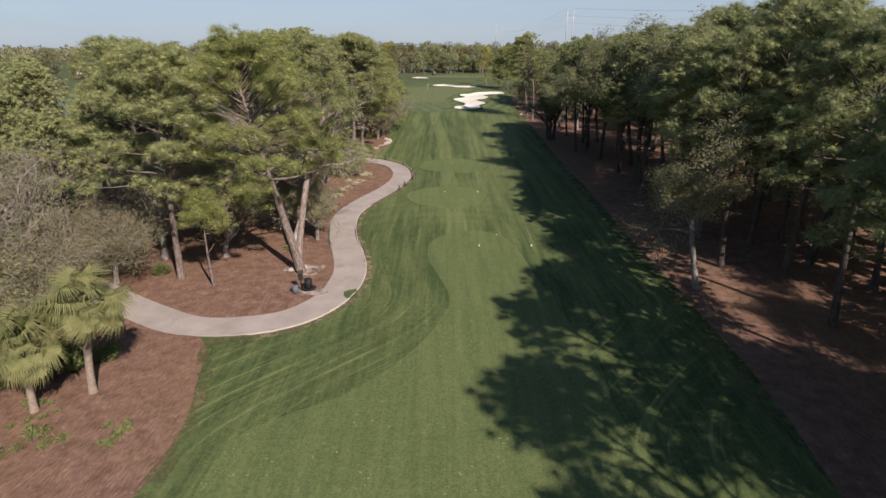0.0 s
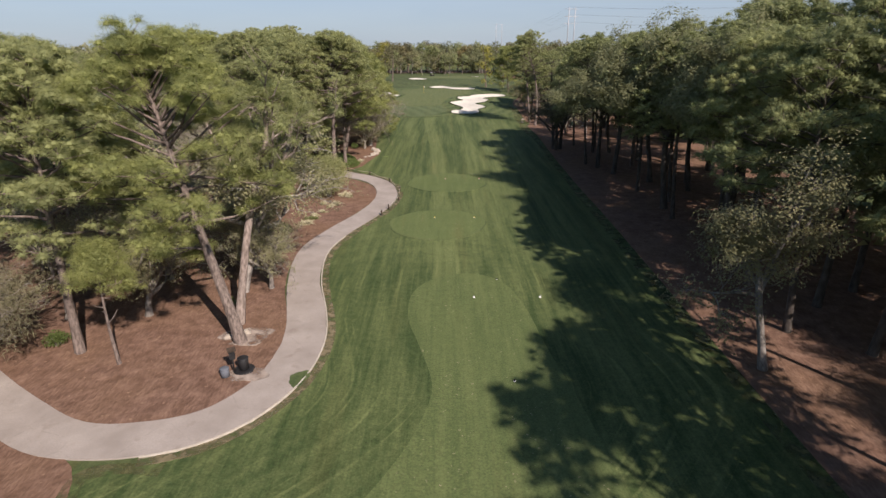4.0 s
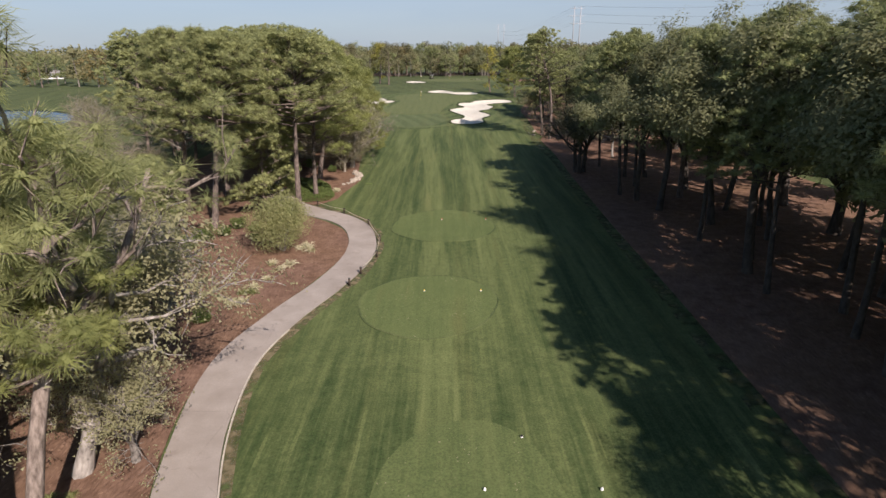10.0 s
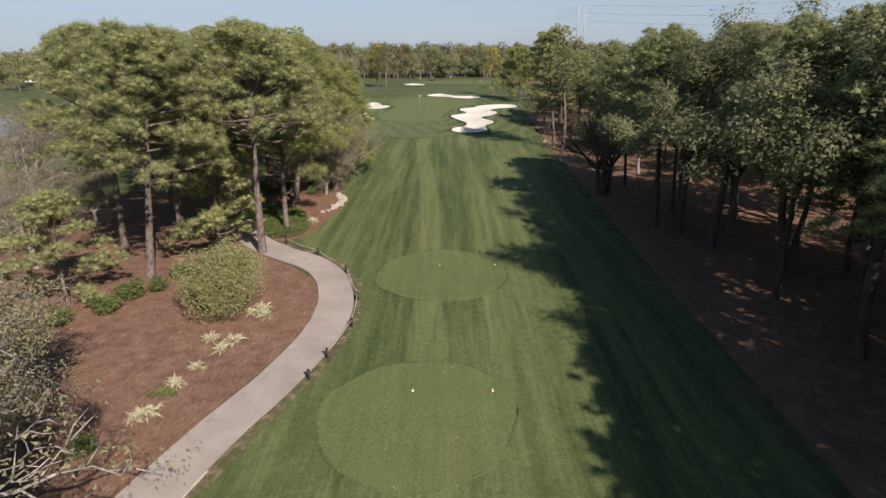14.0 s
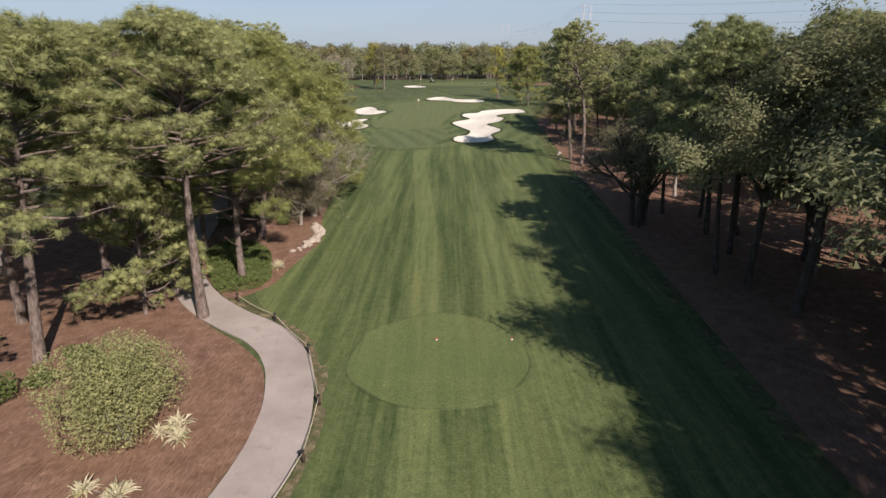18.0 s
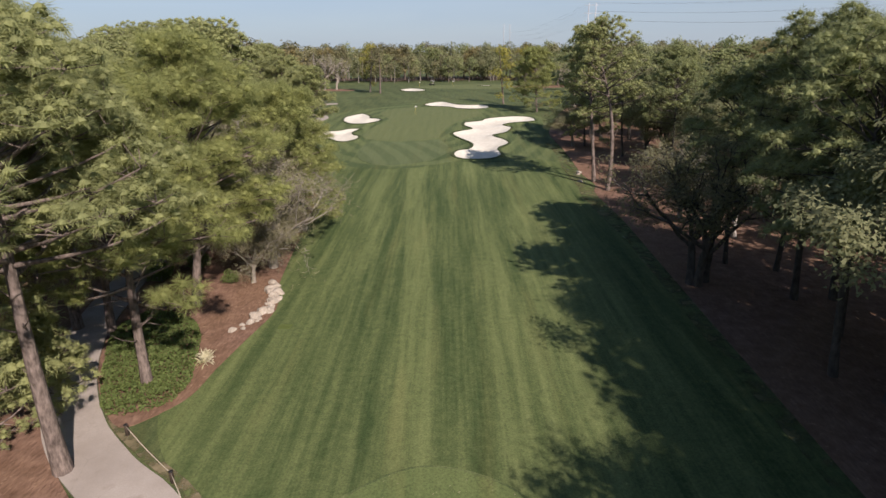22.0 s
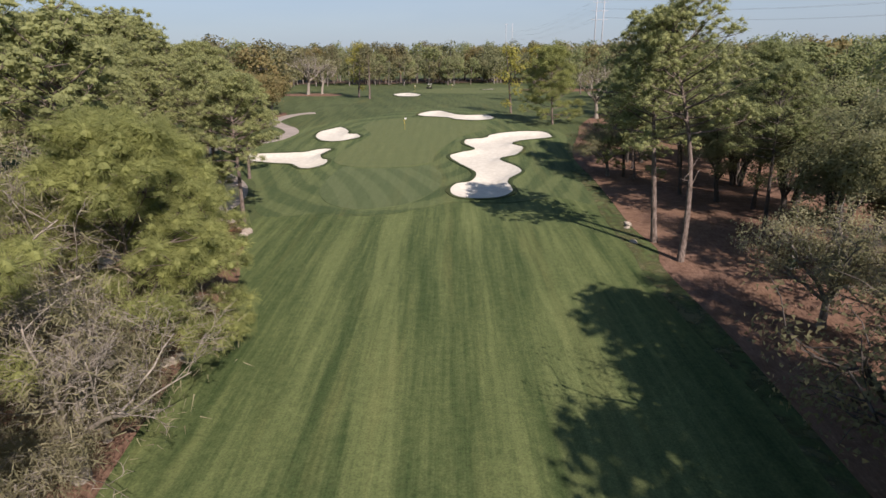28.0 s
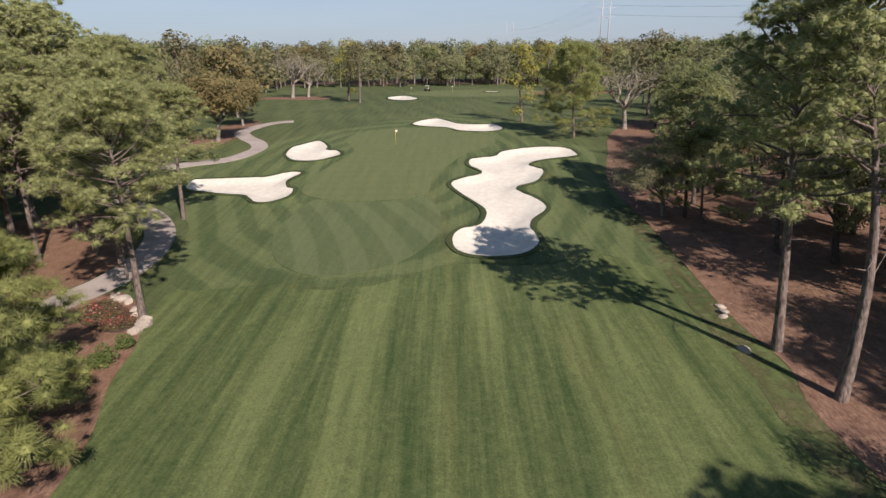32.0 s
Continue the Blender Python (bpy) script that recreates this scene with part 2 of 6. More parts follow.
def make_leaf(name, a, b, c, through=0.3):
    """Leaf or needle: each one varies, and light passes through in part. a, b, c: the reflected colours."""
    a, b, c = (tuple(v / (1 - through) for v in q) for q in (a, b, c))
    n = Nodes(name)
    rnd = n.node("ShaderNodeNewGeometry").outputs["Random Per Island"]
    tree = n.node("ShaderNodeObjectInfo").outputs["Random"]
    col = n.mix(n.ramp(rnd, 0, 1), a, b)
    col = n.mix(n.ramp(n.noise(0.7, 3), 0.4, 0.65), col, c)
    col = n.mix(n.ramp(tree, 0, 1, 0.0, 0.22), col, tuple(0.6 * v for v in a))
    mat = n.end(col, 0.68, None, spec=0.12)
    tr = n.node("ShaderNodeBsdfTranslucent", {"Color": col})
    mx = n.node("ShaderNodeMixShader", {0: through, 1: n.bsdf.outputs[0], 2: tr.outputs[0]})
    n.tree.links.new(mx.outputs[0], n.tree.nodes["Material Output"].inputs[0])
    return mat


def make_path():
    n = Nodes("cart_path_concrete")
    col = n.mix(n.ramp(n.noise(0.5, 5), 0.3, 0.7), (0.27, 0.238, 0.205), (0.37, 0.332, 0.292))
    col = n.mix(n.ramp(n.noise(14, 4), 0.35, 0.7, 0.0, 0.45), col, (0.24, 0.215, 0.19))
    crack = n.node("ShaderNodeTexVoronoi", {"Vector": n.at(), "Scale": 0.28}, feature="DISTANCE_TO_EDGE").outputs["Distance"]
    col = n.mix(n.ramp(n.math("ADD", crack, n.ramp(n.noise(2.5, 3), 0, 1, -0.03, 0.03)), 0.0, 0.006, 0.16, 0.0), col, (0.12, 0.105, 0.09))
    col = n.mix(n.ramp(n.noise(0.9, 5), 0.60, 0.72, 0, 0.5), col, (0.20, 0.165, 0.135))
    return n.end(col, 0.9, n.noise(40, 3), 0.3, 0.01, 0.2)


def make_sand():
    n = Nodes("bunker_sand")
    w = n.noise(1.6, 4)
    rake = n.node("ShaderNodeTexWave", {"Vector": n.at(), "Scale": 2.2, "Distortion": 6.0, "Detail": 2.0}).outputs["Fac"]
    col = n.mix(n.ramp(w, 0.3, 0.7), (0.52, 0.495, 0.415), (0.62, 0.60, 0.515))
    col = n.mix(n.ramp(n.noise(0.35, 4), 0.5, 0.72, 0, 0.4), col, (0.46, 0.43, 0.35))
    return n.end(col, 0.95, n.math("ADD", w, n.math("MULTIPLY", rake, 0.3)), 0.3, 0.06, 0.1)


def make_water():
    n = Nodes("pond_water")
    m = n.end((0.02, 0.035, 0.04), 0.06, n.noise(1.4, 4, (1, 2.5, 1)), 0.25, 0.05, 0.5)
    return m


def break_up(mat, scale, lo, hi):
    """Lets the sheet thin out in patches, so that the turf below shows through."""
    tree = mat.node_tree
    at = tree.nodes.new("ShaderNodeTexCoord")
    spots = tree.nodes.new("ShaderNodeTexNoise")
    spots.inputs["Scale"].default_value, spots.inputs["Detail"].default_value = scale, 6
    tree.links.new(at.outputs["Object"], spots.inputs["Vector"])
    fade = tree.nodes.new("ShaderNodeMapRange")
    fade.inputs["From Min"].default_value, fade.inputs["From Max"].default_value = lo, hi
    tree.links.new(spots.outputs["Fac"], fade.inputs["Value"])
    tree.links.new(fade.outputs[0], tree.nodes["Principled BSDF"].inputs["Alpha"])


break_up(M["thin"], 0.9, 0.40, 0.66)
M["straw"], M["path"], M["sand"], M["water"] = make_straw(), make_path(), make_sand(), make_water()
M["edge"] = make_plain("worn_turf_edge", (0.13, 0.115, 0.06), (0.22, 0.18, 0.11), 3.0, 0.95)
break_up(M["edge"], 1.6, 0.34, 0.62)
M["sandy"] = make_plain("pale_sandy_soil", (0.25, 0.20, 0.16), (0.42, 0.36, 0.30), 2.5, 0.95)
break_up(M["sandy"], 1.1, 0.36, 0.58)
M["curb"] = make_plain("pale_edging", (0.40, 0.36, 0.29), (0.58, 0.54, 0.46), 4.0)
M["pine_bark"] = make_plain("pine_bark", (0.068, 0.053, 0.044), (0.265, 0.215, 0.183), 6.5, 0.95, 1.0, 0.08, (1, 1, 0.35))
M["oak_bark"] = make_plain("oak_bark", (0.10, 0.088, 0.075), (0.33, 0.305, 0.268), 5.0, 0.95, 0.9, 0.05, (1, 1, 0.4))
# bark darkened to carry the wood's shade on its pine and oak trunks
M["shaded_bark"] = make_plain("shaded_trunk_bark", (0.045, 0.038, 0.032), (0.120, 0.105, 0.090), 4.0, 0.95, 0.9, 0.05, (1, 1, 0.4))
M["pale_bark"] = make_plain("lichen_oak_bark", (0.13, 0.115, 0.10), (0.46, 0.43, 0.385), 5.0, 0.95, 0.9, 0.05, (1, 1, 0.4))
M["pale_pine_bark"] = make_plain("pale_pine_bark", (0.115, 0.090, 0.074), (0.37, 0.31, 0.265), 6.0, 0.95, 1.0, 0.07, (1, 1, 0.35))
M["grey_twig"] = make_plain("grey_twig", (0.18, 0.16, 0.13), (0.37, 0.335, 0.28), 3.0, 0.95, 0.5)
M["palm_bark"] = make_plain("palm_bark", (0.18, 0.145, 0.11), (0.36, 0.30, 0.23), 6.0, 0.95, 1.0, 0.06, (1, 1, 2.5))
M["needle"] = make_leaf("pine_needles", (0.152, 0.165, 0.070), (0.214, 0.225, 0.100), (0.126, 0.138, 0.062), 0.5)
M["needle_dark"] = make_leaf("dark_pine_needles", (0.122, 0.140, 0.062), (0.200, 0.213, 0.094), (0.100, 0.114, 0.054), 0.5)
M["needle_yellow"] = make_leaf("yellow_pine_needles", (0.150, 0.164, 0.058), (0.208, 0.220, 0.084), (0.122, 0.136, 0.052), 0.5)
M["oak_leaf"] = make_leaf("oak_leaves", (0.120, 0.115, 0.062), (0.200, 0.190, 0.106), (0.130, 0.132, 0.064), 0.45)
M["pale_leaf"] = make_leaf("pale_oak_leaves", (0.150, 0.146, 0.084), (0.240, 0.230, 0.140), (0.160, 0.158, 0.084), 0.48)
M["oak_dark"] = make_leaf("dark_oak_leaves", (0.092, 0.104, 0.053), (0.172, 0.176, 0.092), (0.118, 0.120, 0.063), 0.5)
M["oak_mid"] = make_leaf("grey_green_oak_leaves", (0.074, 0.076, 0.041), (0.144, 0.136, 0.074), (0.108, 0.098, 0.053), 0.48)
M["oak_brown"] = make_leaf("bronze_oak_leaves", (0.125, 0.098, 0.045), (0.195, 0.158, 0.074), (0.105, 0.105, 0.045), 0.45)
M["oak_yellow"] = make_leaf("yellow_turning_leaves", (0.170, 0.160, 0.038), (0.255, 0.225, 0.060), (0.130, 0.135, 0.034), 0.45)
M["dry_leaf"] = make_leaf("dry_twig_leaves", (0.150, 0.138, 0.082), (0.225, 0.208, 0.132), (0.140, 0.136, 0.074), 0.2)
M["moss"] = make_leaf("hanging_moss", (0.16, 0.155, 0.125), (0.25, 0.24, 0.20), (0.19, 0.185, 0.155), 0.2)
M["palm_leaf"] = make_leaf("palm_fronds", (0.086, 0.106, 0.042), (0.158, 0.170, 0.070), (0.168, 0.166, 0.074), 0.4)
M["palm_dead"] = make_leaf("dry_palm_fronds", (0.26, 0.20, 0.13), (0.36, 0.29, 0.20), (0.22, 0.17, 0.11), 0.2)
M["shrub_leaf"] = make_leaf("shrub_leaves", (0.153, 0.162, 0.071), (0.254, 0.252, 0.121), (0.177, 0.190, 0.083), 0.4)
M["hedge_leaf"] = make_leaf("ground_cover_leaves", (0.055, 0.080, 0.026), (0.120, 0.150, 0.050), (0.085, 0.110, 0.036), 0.45)
M["pale_grass"] = make_leaf("pale_ornamental_grass", (0.36, 0.33, 0.22), (0.50, 0.47, 0.34), (0.27, 0.27, 0.13), 0.25)
M["weed"] = make_leaf("weed_leaves", (0.10, 0.115, 0.045), (0.17, 0.18, 0.075), (0.15, 0.15, 0.065), 0.4)
M["rock"] = make_plain("limestone_rock", (0.26, 0.225, 0.18), (0.46, 0.41, 0.335), 2.5, 0.95, 1.0, 0.1)
M["black"] = make_plain("black_plastic", (0.012, 0.012, 0.013), (0.03, 0.03, 0.03), 6.0, 0.45)
M["post"] = make_plain("dark_post_wood", (0.03, 0.022, 0.016), (0.075, 0.055, 0.04), 9.0, 0.9)
M["rope"] = make_plain("pale_rope", (0.42, 0.37, 0.28), (0.58, 0.52, 0.42), 20.0, 0.9)
M["white"] = make_plain("white_paint", (0.72, 0.72, 0.70), (0.82, 0.82, 0.80), 3.0, 0.5, 0.1)
M["yellow"] = make_plain("yellow_paint", (0.62, 0.47, 0.06), (0.72, 0.56, 0.10), 6.0, 0.5, 0.1)
M["red"] = make_plain("red_paint", (0.42, 0.05, 0.03), (0.52, 0.08, 0.05), 6.0, 0.5, 0.1)
M["steel"] = make_plain("pale_steel", (0.34, 0.36, 0.39), (0.44, 0.46, 0.48), 0.2, 0.6, 0.1)
M["cooler"] = make_plain("blue_grey_plastic", (0.10, 0.112, 0.13), (0.15, 0.163, 0.185), 3.0, 0.6, 0.1)
M["roof"] = make_plain("grey_roof", (0.20, 0.19, 0.18), (0.32, 0.30, 0.28), 1.0, 0.9)
M["glass"] = make_plain("dark_window", (0.02, 0.025, 0.03), (0.04, 0.045, 0.05), 1.0, 0.1, 0.0)
# soil of the flower bed; its dark colour also paints shade under the far trees
M["soil"] = make_plain("flower_soil_and_far_shade", (0.045, 0.03, 0.022), (0.11, 0.075, 0.05), 4.0, 0.95)
M["petal_red"] = make_leaf("red_petals", (0.35, 0.03, 0.03), (0.48, 0.08, 0.09), (0.40, 0.05, 0.06), 0.2)
M["petal_pale"] = make_leaf("pale_petals", (0.40, 0.32, 0.26), (0.50, 0.42, 0.36), (0.44, 0.36, 0.30), 0.2)
M["bronze_leaf"] = make_leaf("bronze_bedding_leaves", (0.10, 0.05, 0.04), (0.17, 0.10, 0.06), (0.09, 0.09, 0.035), 0.2)

# ---- the lie of the land ----
from mathutils.geometry import delaunay_2d_cdt

GY = [-1e4, 40, 60, 80, 115, 145, 166, 185, 205, 230, 1e4]
GZ = [0, 0, 0.2, 0.5, 1.0, 1.75, 2.3, 3.2, 4.4, 5.0, 5.0]
# centre, half axes of each mown tee
TEES = [(0.6, 70.1, 5.3, 5.3), (1.7, 89.1, 5.4, 5.6)]
LONG_TEE = [(-8.6, 24.6), (-5.9, 26.4), (-4.1, 28.4), (-2.7, 30.3), (-0.8, 34.0), (0.3, 37.6), (0.5, 40.0), (-0.4, 44.1), (-1.4, 48.3), (-1.2, 52.7), (0.8, 55.6), (3.9, 56.3), (6.2, 54.4),
            (7.4, 50), (8.0, 44), (9.0, 36), (9.5, 26), (9, 12), (0, 8), (-8, 10), (-10.8, 17), (-10.6, 22.5)]
# plan outlines, in metres
BUNKERS = {
    "main": [(3.1, 167.0), (3.3, 164.6), (4.2, 163.1), (5.7, 162.4), (7.5, 162.3), (9.2, 162.8), (10.5, 164.0), (11.3, 165.7), (11.3, 167.5), (11.1, 169.5), (11.6, 171.8), (13.5, 175.5), (12.9, 178.9), (11.2, 182.9), (14.0, 185.8), (15.6, 190.9), (14.1, 193.6), (16.0, 196.2), (20.7, 198.3), (22.0, 200.1), (20.9, 204.7), (15.7, 204.9), (11.0, 202.3), (9.4, 199.3), (6.0, 197.7), (5.6, 193.9), (7.1, 190.1), (4.3, 187.5), (3.0, 185.0), (4.2, 180.9), (6.0, 176.9), (6.6, 174.1), (5.8, 170.8), (4.0, 169.4)],
    "back": [(-4.4, 230.0), (-3.2, 234.8), (0.5, 238.7), (3.2, 233.7), (4.9, 230.2), (8.4, 228.4), (11.9, 228.6), (13.2, 223.7), (12.3, 220.8), (9.3, 219.3), (4.8, 220.9), (2.5, 224.6), (-2.1, 226.8)],
    "round": [(-22.0, 203.2), (-22.2, 207.3), (-20.9, 210.1), (-18.7, 212.5), (-16.1, 207.5), (-15.8, 205.0), (-13.9, 204.1), (-12.9, 201.3), (-14.4, 198.8), (-16.4, 197.4), (-19.2, 197.9), (-20.8, 200.0)],
    "long": [(-28.9, 184.2), (-29.8, 188.3), (-27.8, 189.0), (-23.7, 189.4), (-20.7, 189.5), (-18.8, 191.2), (-17.3, 191.8), (-16.1, 190.9), (-17.0, 187.0), (-16.3, 184.6), (-15.3, 183.8), (-15.0, 181.2), (-15.7, 179.3), (-17.0, 178.1), (-18.7, 178.4), (-20.5, 180.8), (-22.6, 181.4), (-25.0, 182.2)],
    "far": [(-16.5, 297.5), (-11.7, 303), (-6.5, 293), (-8.5, 286), (-13.7, 288)],
    "sliver": [(15, 318), (20, 319.4), (19.5, 316.4), (15.8, 316)],
}
PATH_NEAR = [(-40, 50), (-34, 45), (-28, 40.8), (-22.6, 37.2), (-18.2, 34.9), (-13.8, 34.9), (-10.6, 36.5), (-8.6, 40.0), (-8.1, 44.2), (-8.8, 48.6), (-10.3, 54.0), (-11.1, 59.2), (-11.0, 63.5),
             (-9.6, 68.6), (-7.7, 73.6), (-6.3, 79.0), (-6.2, 83.6), (-7.4, 88.4), (-9.8, 91.9), (-13.4, 94.6), (-16.6, 97.6), (-20.0, 102.5), (-22.2, 107.5), (-23.8, 114), (-25.2, 122),
             (-26.5, 132), (-27.0, 142), (-26.0, 149), (-24.2, 154.6), (-22.8, 158.5), (-22.6, 163.4), (-24.2, 169), (-28, 174.5), (-33, 179), (-37, 186), (-37, 194), (-33.9, 197.5),
             (-31.8, 198.9), (-29.3, 200.8), (-28.0, 204.5), (-27.6, 208.7), (-29.4, 213.0), (-32.4, 217.0), (-35.3, 222.7), (-34.9, 229.5), (-33.2, 234.2), (-31.2, 236.0), (-29.5, 236.6)]


def smooth(points, steps=6, closed=True):
    """A curve through the points (Catmull-Rom)."""
    p = np.array(points, float)
    n, out = len(p), []
    for i in range(n if closed else n - 1):
        q = [p[(i + k) % n] if closed else p[min(max(i + k, 0), n - 1)] for k in (-1, 0, 1, 2)]
        for s in range(steps):
            t = s / steps
            out.append(0.5 * (2 * q[1] + (q[2] - q[0]) * t + (2 * q[0] - 5 * q[1] + 4 * q[2] - q[3]) * t * t + (3 * q[1] - q[0] - 3 * q[2] + q[3]) * t ** 3))
    if not closed:
        out.append(p[-1])
    return np.array(out)


def edge_distance(x, y, loop):
    """Signed distance to a closed loop, positive inside."""
    a, b = loop, np.roll(loop, -1, 0)
    best, inside = np.full(x.shape, 1e9), np.zeros(x.shape, bool)
    for (ax, ay), (bx, by) in zip(a, b):
        dx, dy = bx - ax, by - ay
        t = np.clip(((x - ax) * dx + (y - ay) * dy) / (dx * dx + dy * dy + 1e-9), 0, 1)
        best = np.minimum(best, np.hypot(x - ax - t * dx, y - ay - t * dy))
        if ay != by:
            inside ^= ((ay > y) != (by > y)) & (x < (bx - ax) * (y - ay) / (by - ay) + ax)
    return np.where(inside, best, -best)


LOOPS = {k: smooth(v) for k, v in BUNKERS.items()}


def ease(v):
    v = np.clip(v, 0, 1)
    return v * v * (3 - 2 * v)


def height(x, y):
    """The ground's height: a slow rise to the green, low mounds, raised tees, hollow bunkers."""
    x, y = np.atleast_1d(np.asarray(x, float)), np.atleast_1d(np.asarray(y, float))
    z = sum(np.interp(y + k, GY, GZ) for k in (-12, -6, 0, 6, 12)) / 5
    away = ease((np.abs(x - 2) - 8) / 25)
    z = z + away * 0.25 * np.sin(x * 0.11 + 1.3) * np.sin(y * 0.07)
    for cx, cy, a, b in TEES:
        z = z + 0.10 * ease(1 - (np.hypot((x - cx) / a, (y - cy) / b) - 1.02) / 0.35)
    for loop in LOOPS.values():
        lo, hi = loop.min(0) - 4, loop.max(0) + 4
        m = (x > lo[0]) & (x < hi[0]) & (y > lo[1]) & (y < hi[1])
        if m.any():
            d = edge_distance(x[m], y[m], loop)
            z[m] += np.where(d > 0, -0.55 * ease(d / 2.2), 0.22 * ease(1 + d / 1.3)) + np.where(d > 0, 0.22, 0)
    return z


def h(x, y):
    return float(height(x, y)[0])


# ---- mesh helpers ----
def mesh(name, verts, faces, mat=None, shade=False):
    me = bpy.data.meshes.new(name)
    me.from_pydata([tuple(v) for v in verts], [], [tuple(f) for f in faces])
    if mat:
        me.materials.append(M[mat])
    if shade:
        me.shade_smooth()
    return me


def thing(name, label, category, group="", kind="", data=None):
    return tagged(new(name, data), label, category, group, kind)


def part(name, data, parent, label="", m=None):
    ob = new(name, data)
    ob.parent = parent
    if m is not None:
        ob.matrix_basis = m
    return tagged(ob, label)


def from_bm(name, bm, mat, shade=False):
    me = bpy.data.meshes.new(name)
    bm.to_mesh(me)
    bm.free()
    me.materials.append(M[mat])
    if shade:
        me.shade_smooth()
    return me


def sheet(loop, lift, step=1.2, depth=0.12, holes=()):
    """A skin over the ground inside a loop, with its rim turned down and holes cut out."""
    lo, hi = loop.min(0), loop.max(0)
    gx, gy = np.meshgrid(np.arange(lo[0], hi[0], step), np.arange(lo[1], hi[1], step))
    gx, gy = gx.ravel(), gy.ravel()
    keep = edge_distance(gx, gy, loop) > 0.35 * step
    for hole in holes:
        keep &= edge_distance(gx, gy, hole) < -0.2
    pts, edges = [], []
    for ring in (loop, *holes):
        b, n = len(pts), len(ring)
        pts += [Vector(p) for p in ring]
        edges += [(b + i, b + (i + 1) % n) for i in range(n)]
    pts += [Vector(p) for p in zip(gx[keep], gy[keep])]
    v, _, f, _, _, _ = delaunay_2d_cdt(pts, edges, [], 1 if not holes else 0, 1e-4)
    xy = np.array([(p.x, p.y) for p in v])
    mid = np.array([xy[list(q)].mean(0) for q in f])
    good = edge_distance(mid[:, 0], mid[:, 1], loop) > 0
    for hole in holes:
        good &= edge_distance(mid[:, 0], mid[:, 1], hole) < 0
    f = [q for q, ok in zip(f, good) if ok]
    z = height(xy[:, 0], xy[:, 1]) + lift
    verts = np.column_stack((xy, z)).tolist()
    rim = {}
    for face in f:
        for i, a in enumerate(face):
            b = face[(i + 1) % len(face)]
            if (b, a) in rim:
                rim.pop((b, a))
            else:
                rim[(a, b)] = 1
    faces, low = [list(q) for q in f], {}
    for a, b in rim:
        for k in (a, b):
            if k not in low:
                low[k] = len(verts)
                verts.append(list(verts[k]))
                verts.append([verts[k][0], verts[k][1], verts[k][2] - lift - depth])
        faces.append([low[b], low[a], low[a] + 1, low[b] + 1])
    return verts, faces


def ribbon(line, width, lift, thick, wander=0.0):
    """A band with thickness that follows the ground along a line."""
    d = np.gradient(line, axis=0)
    nrm = np.column_stack((-d[:, 1], d[:, 0])) / np.linalg.norm(d, axis=1)[:, None]
    rng = np.random.RandomState(5)
    wig = np.convolve(rng.rand(len(line) + 4) - 0.5, np.ones(5) / 5, "valid") * wander
    sides = [line + nrm * ((k - 0.5) * (width + wig)[:, None]) for k in (1.0, 0.75, 0.5, 0.25, 0.0)]
    verts, faces, n = [], [], len(line)
    for s in sides:
        z = height(s[:, 0], s[:, 1]) + lift
        verts += np.column_stack((s, z)).tolist()
    for s in (sides[0], sides[-1]):
        z = height(s[:, 0], s[:, 1]) + lift - thick
        verts += np.column_stack((s, z)).tolist()
    for i in range(n - 1):
        for k in range(4):
            faces.append((k * n + i, k * n + i + 1, (k + 1) * n + i + 1, (k + 1) * n + i))
        faces.append((5 * n + i, 5 * n + i + 1, i + 1, i))
        faces.append((4 * n + i, 4 * n + i + 1, 6 * n + i + 1, 6 * n + i))
    return verts, faces


# ---- ground ----
def build_ground():
    xs = np.concatenate(([-3000, -1800, -900, -500, -300, -200], np.arange(-140, -36, 4), np.arange(-36, 34, 0.9), np.arange(34, 140, 4), [140, 200, 300, 500, 900, 1800, 3000]))
    ys = np.concatenate(([-1500, -600, -200, -60], np.arange(-20, 155, 1.6), np.arange(155, 242, 0.8), np.arange(242, 330, 2.2), np.arange(330, 460, 8), [460, 600, 900, 1500, 2600, 4200]))
    gx, gy = np.meshgrid(xs, ys)
    z = height(gx.ravel(), gy.ravel())
    # the pond lies in a hollow
    z -= 1.0 * ease(1.25 - np.hypot((gx.ravel() + 118) / 31, (gy.ravel() - 166) / 29))
    w, n = len(xs), len(ys)
    faces = [(j * w + i, j * w + i + 1, (j + 1) * w + i + 1, (j + 1) * w + i) for j in range(n - 1) for i in range(w - 1)]
    me = mesh("ground", np.column_stack((gx.ravel(), gy.ravel(), z)), faces, "rough", True)
    thing("ground", "rough mown grass ground rising gently to the green", "grass", kind="structure", data=me)


def skin(name, loop, lift, mat, label, category, step=1.2, holes=()):
    v, f = sheet(loop, lift, step, 0.12, holes)
    return thing(name, label, category, kind="structure", data=mesh(name, v, f, mat, True))


def ellipse(cx, cy, a, b, n=64, wob=0.12, seed=1):
    r = random.Random(seed)
    ph = [r.uniform(0, 6.3) for _ in range(3)]
    out = []
    for i in range(n):
        t = 2 * math.pi * i / n
        k = 1 + wob / a * (math.sin(2 * t + ph[0]) + math.sin(3 * t + ph[1]) + 0.5 * math.sin(7 * t + ph[2]))
        out.append((cx + a * k * math.cos(t), cy + b * k * math.sin(t)))
    return np.array(out)


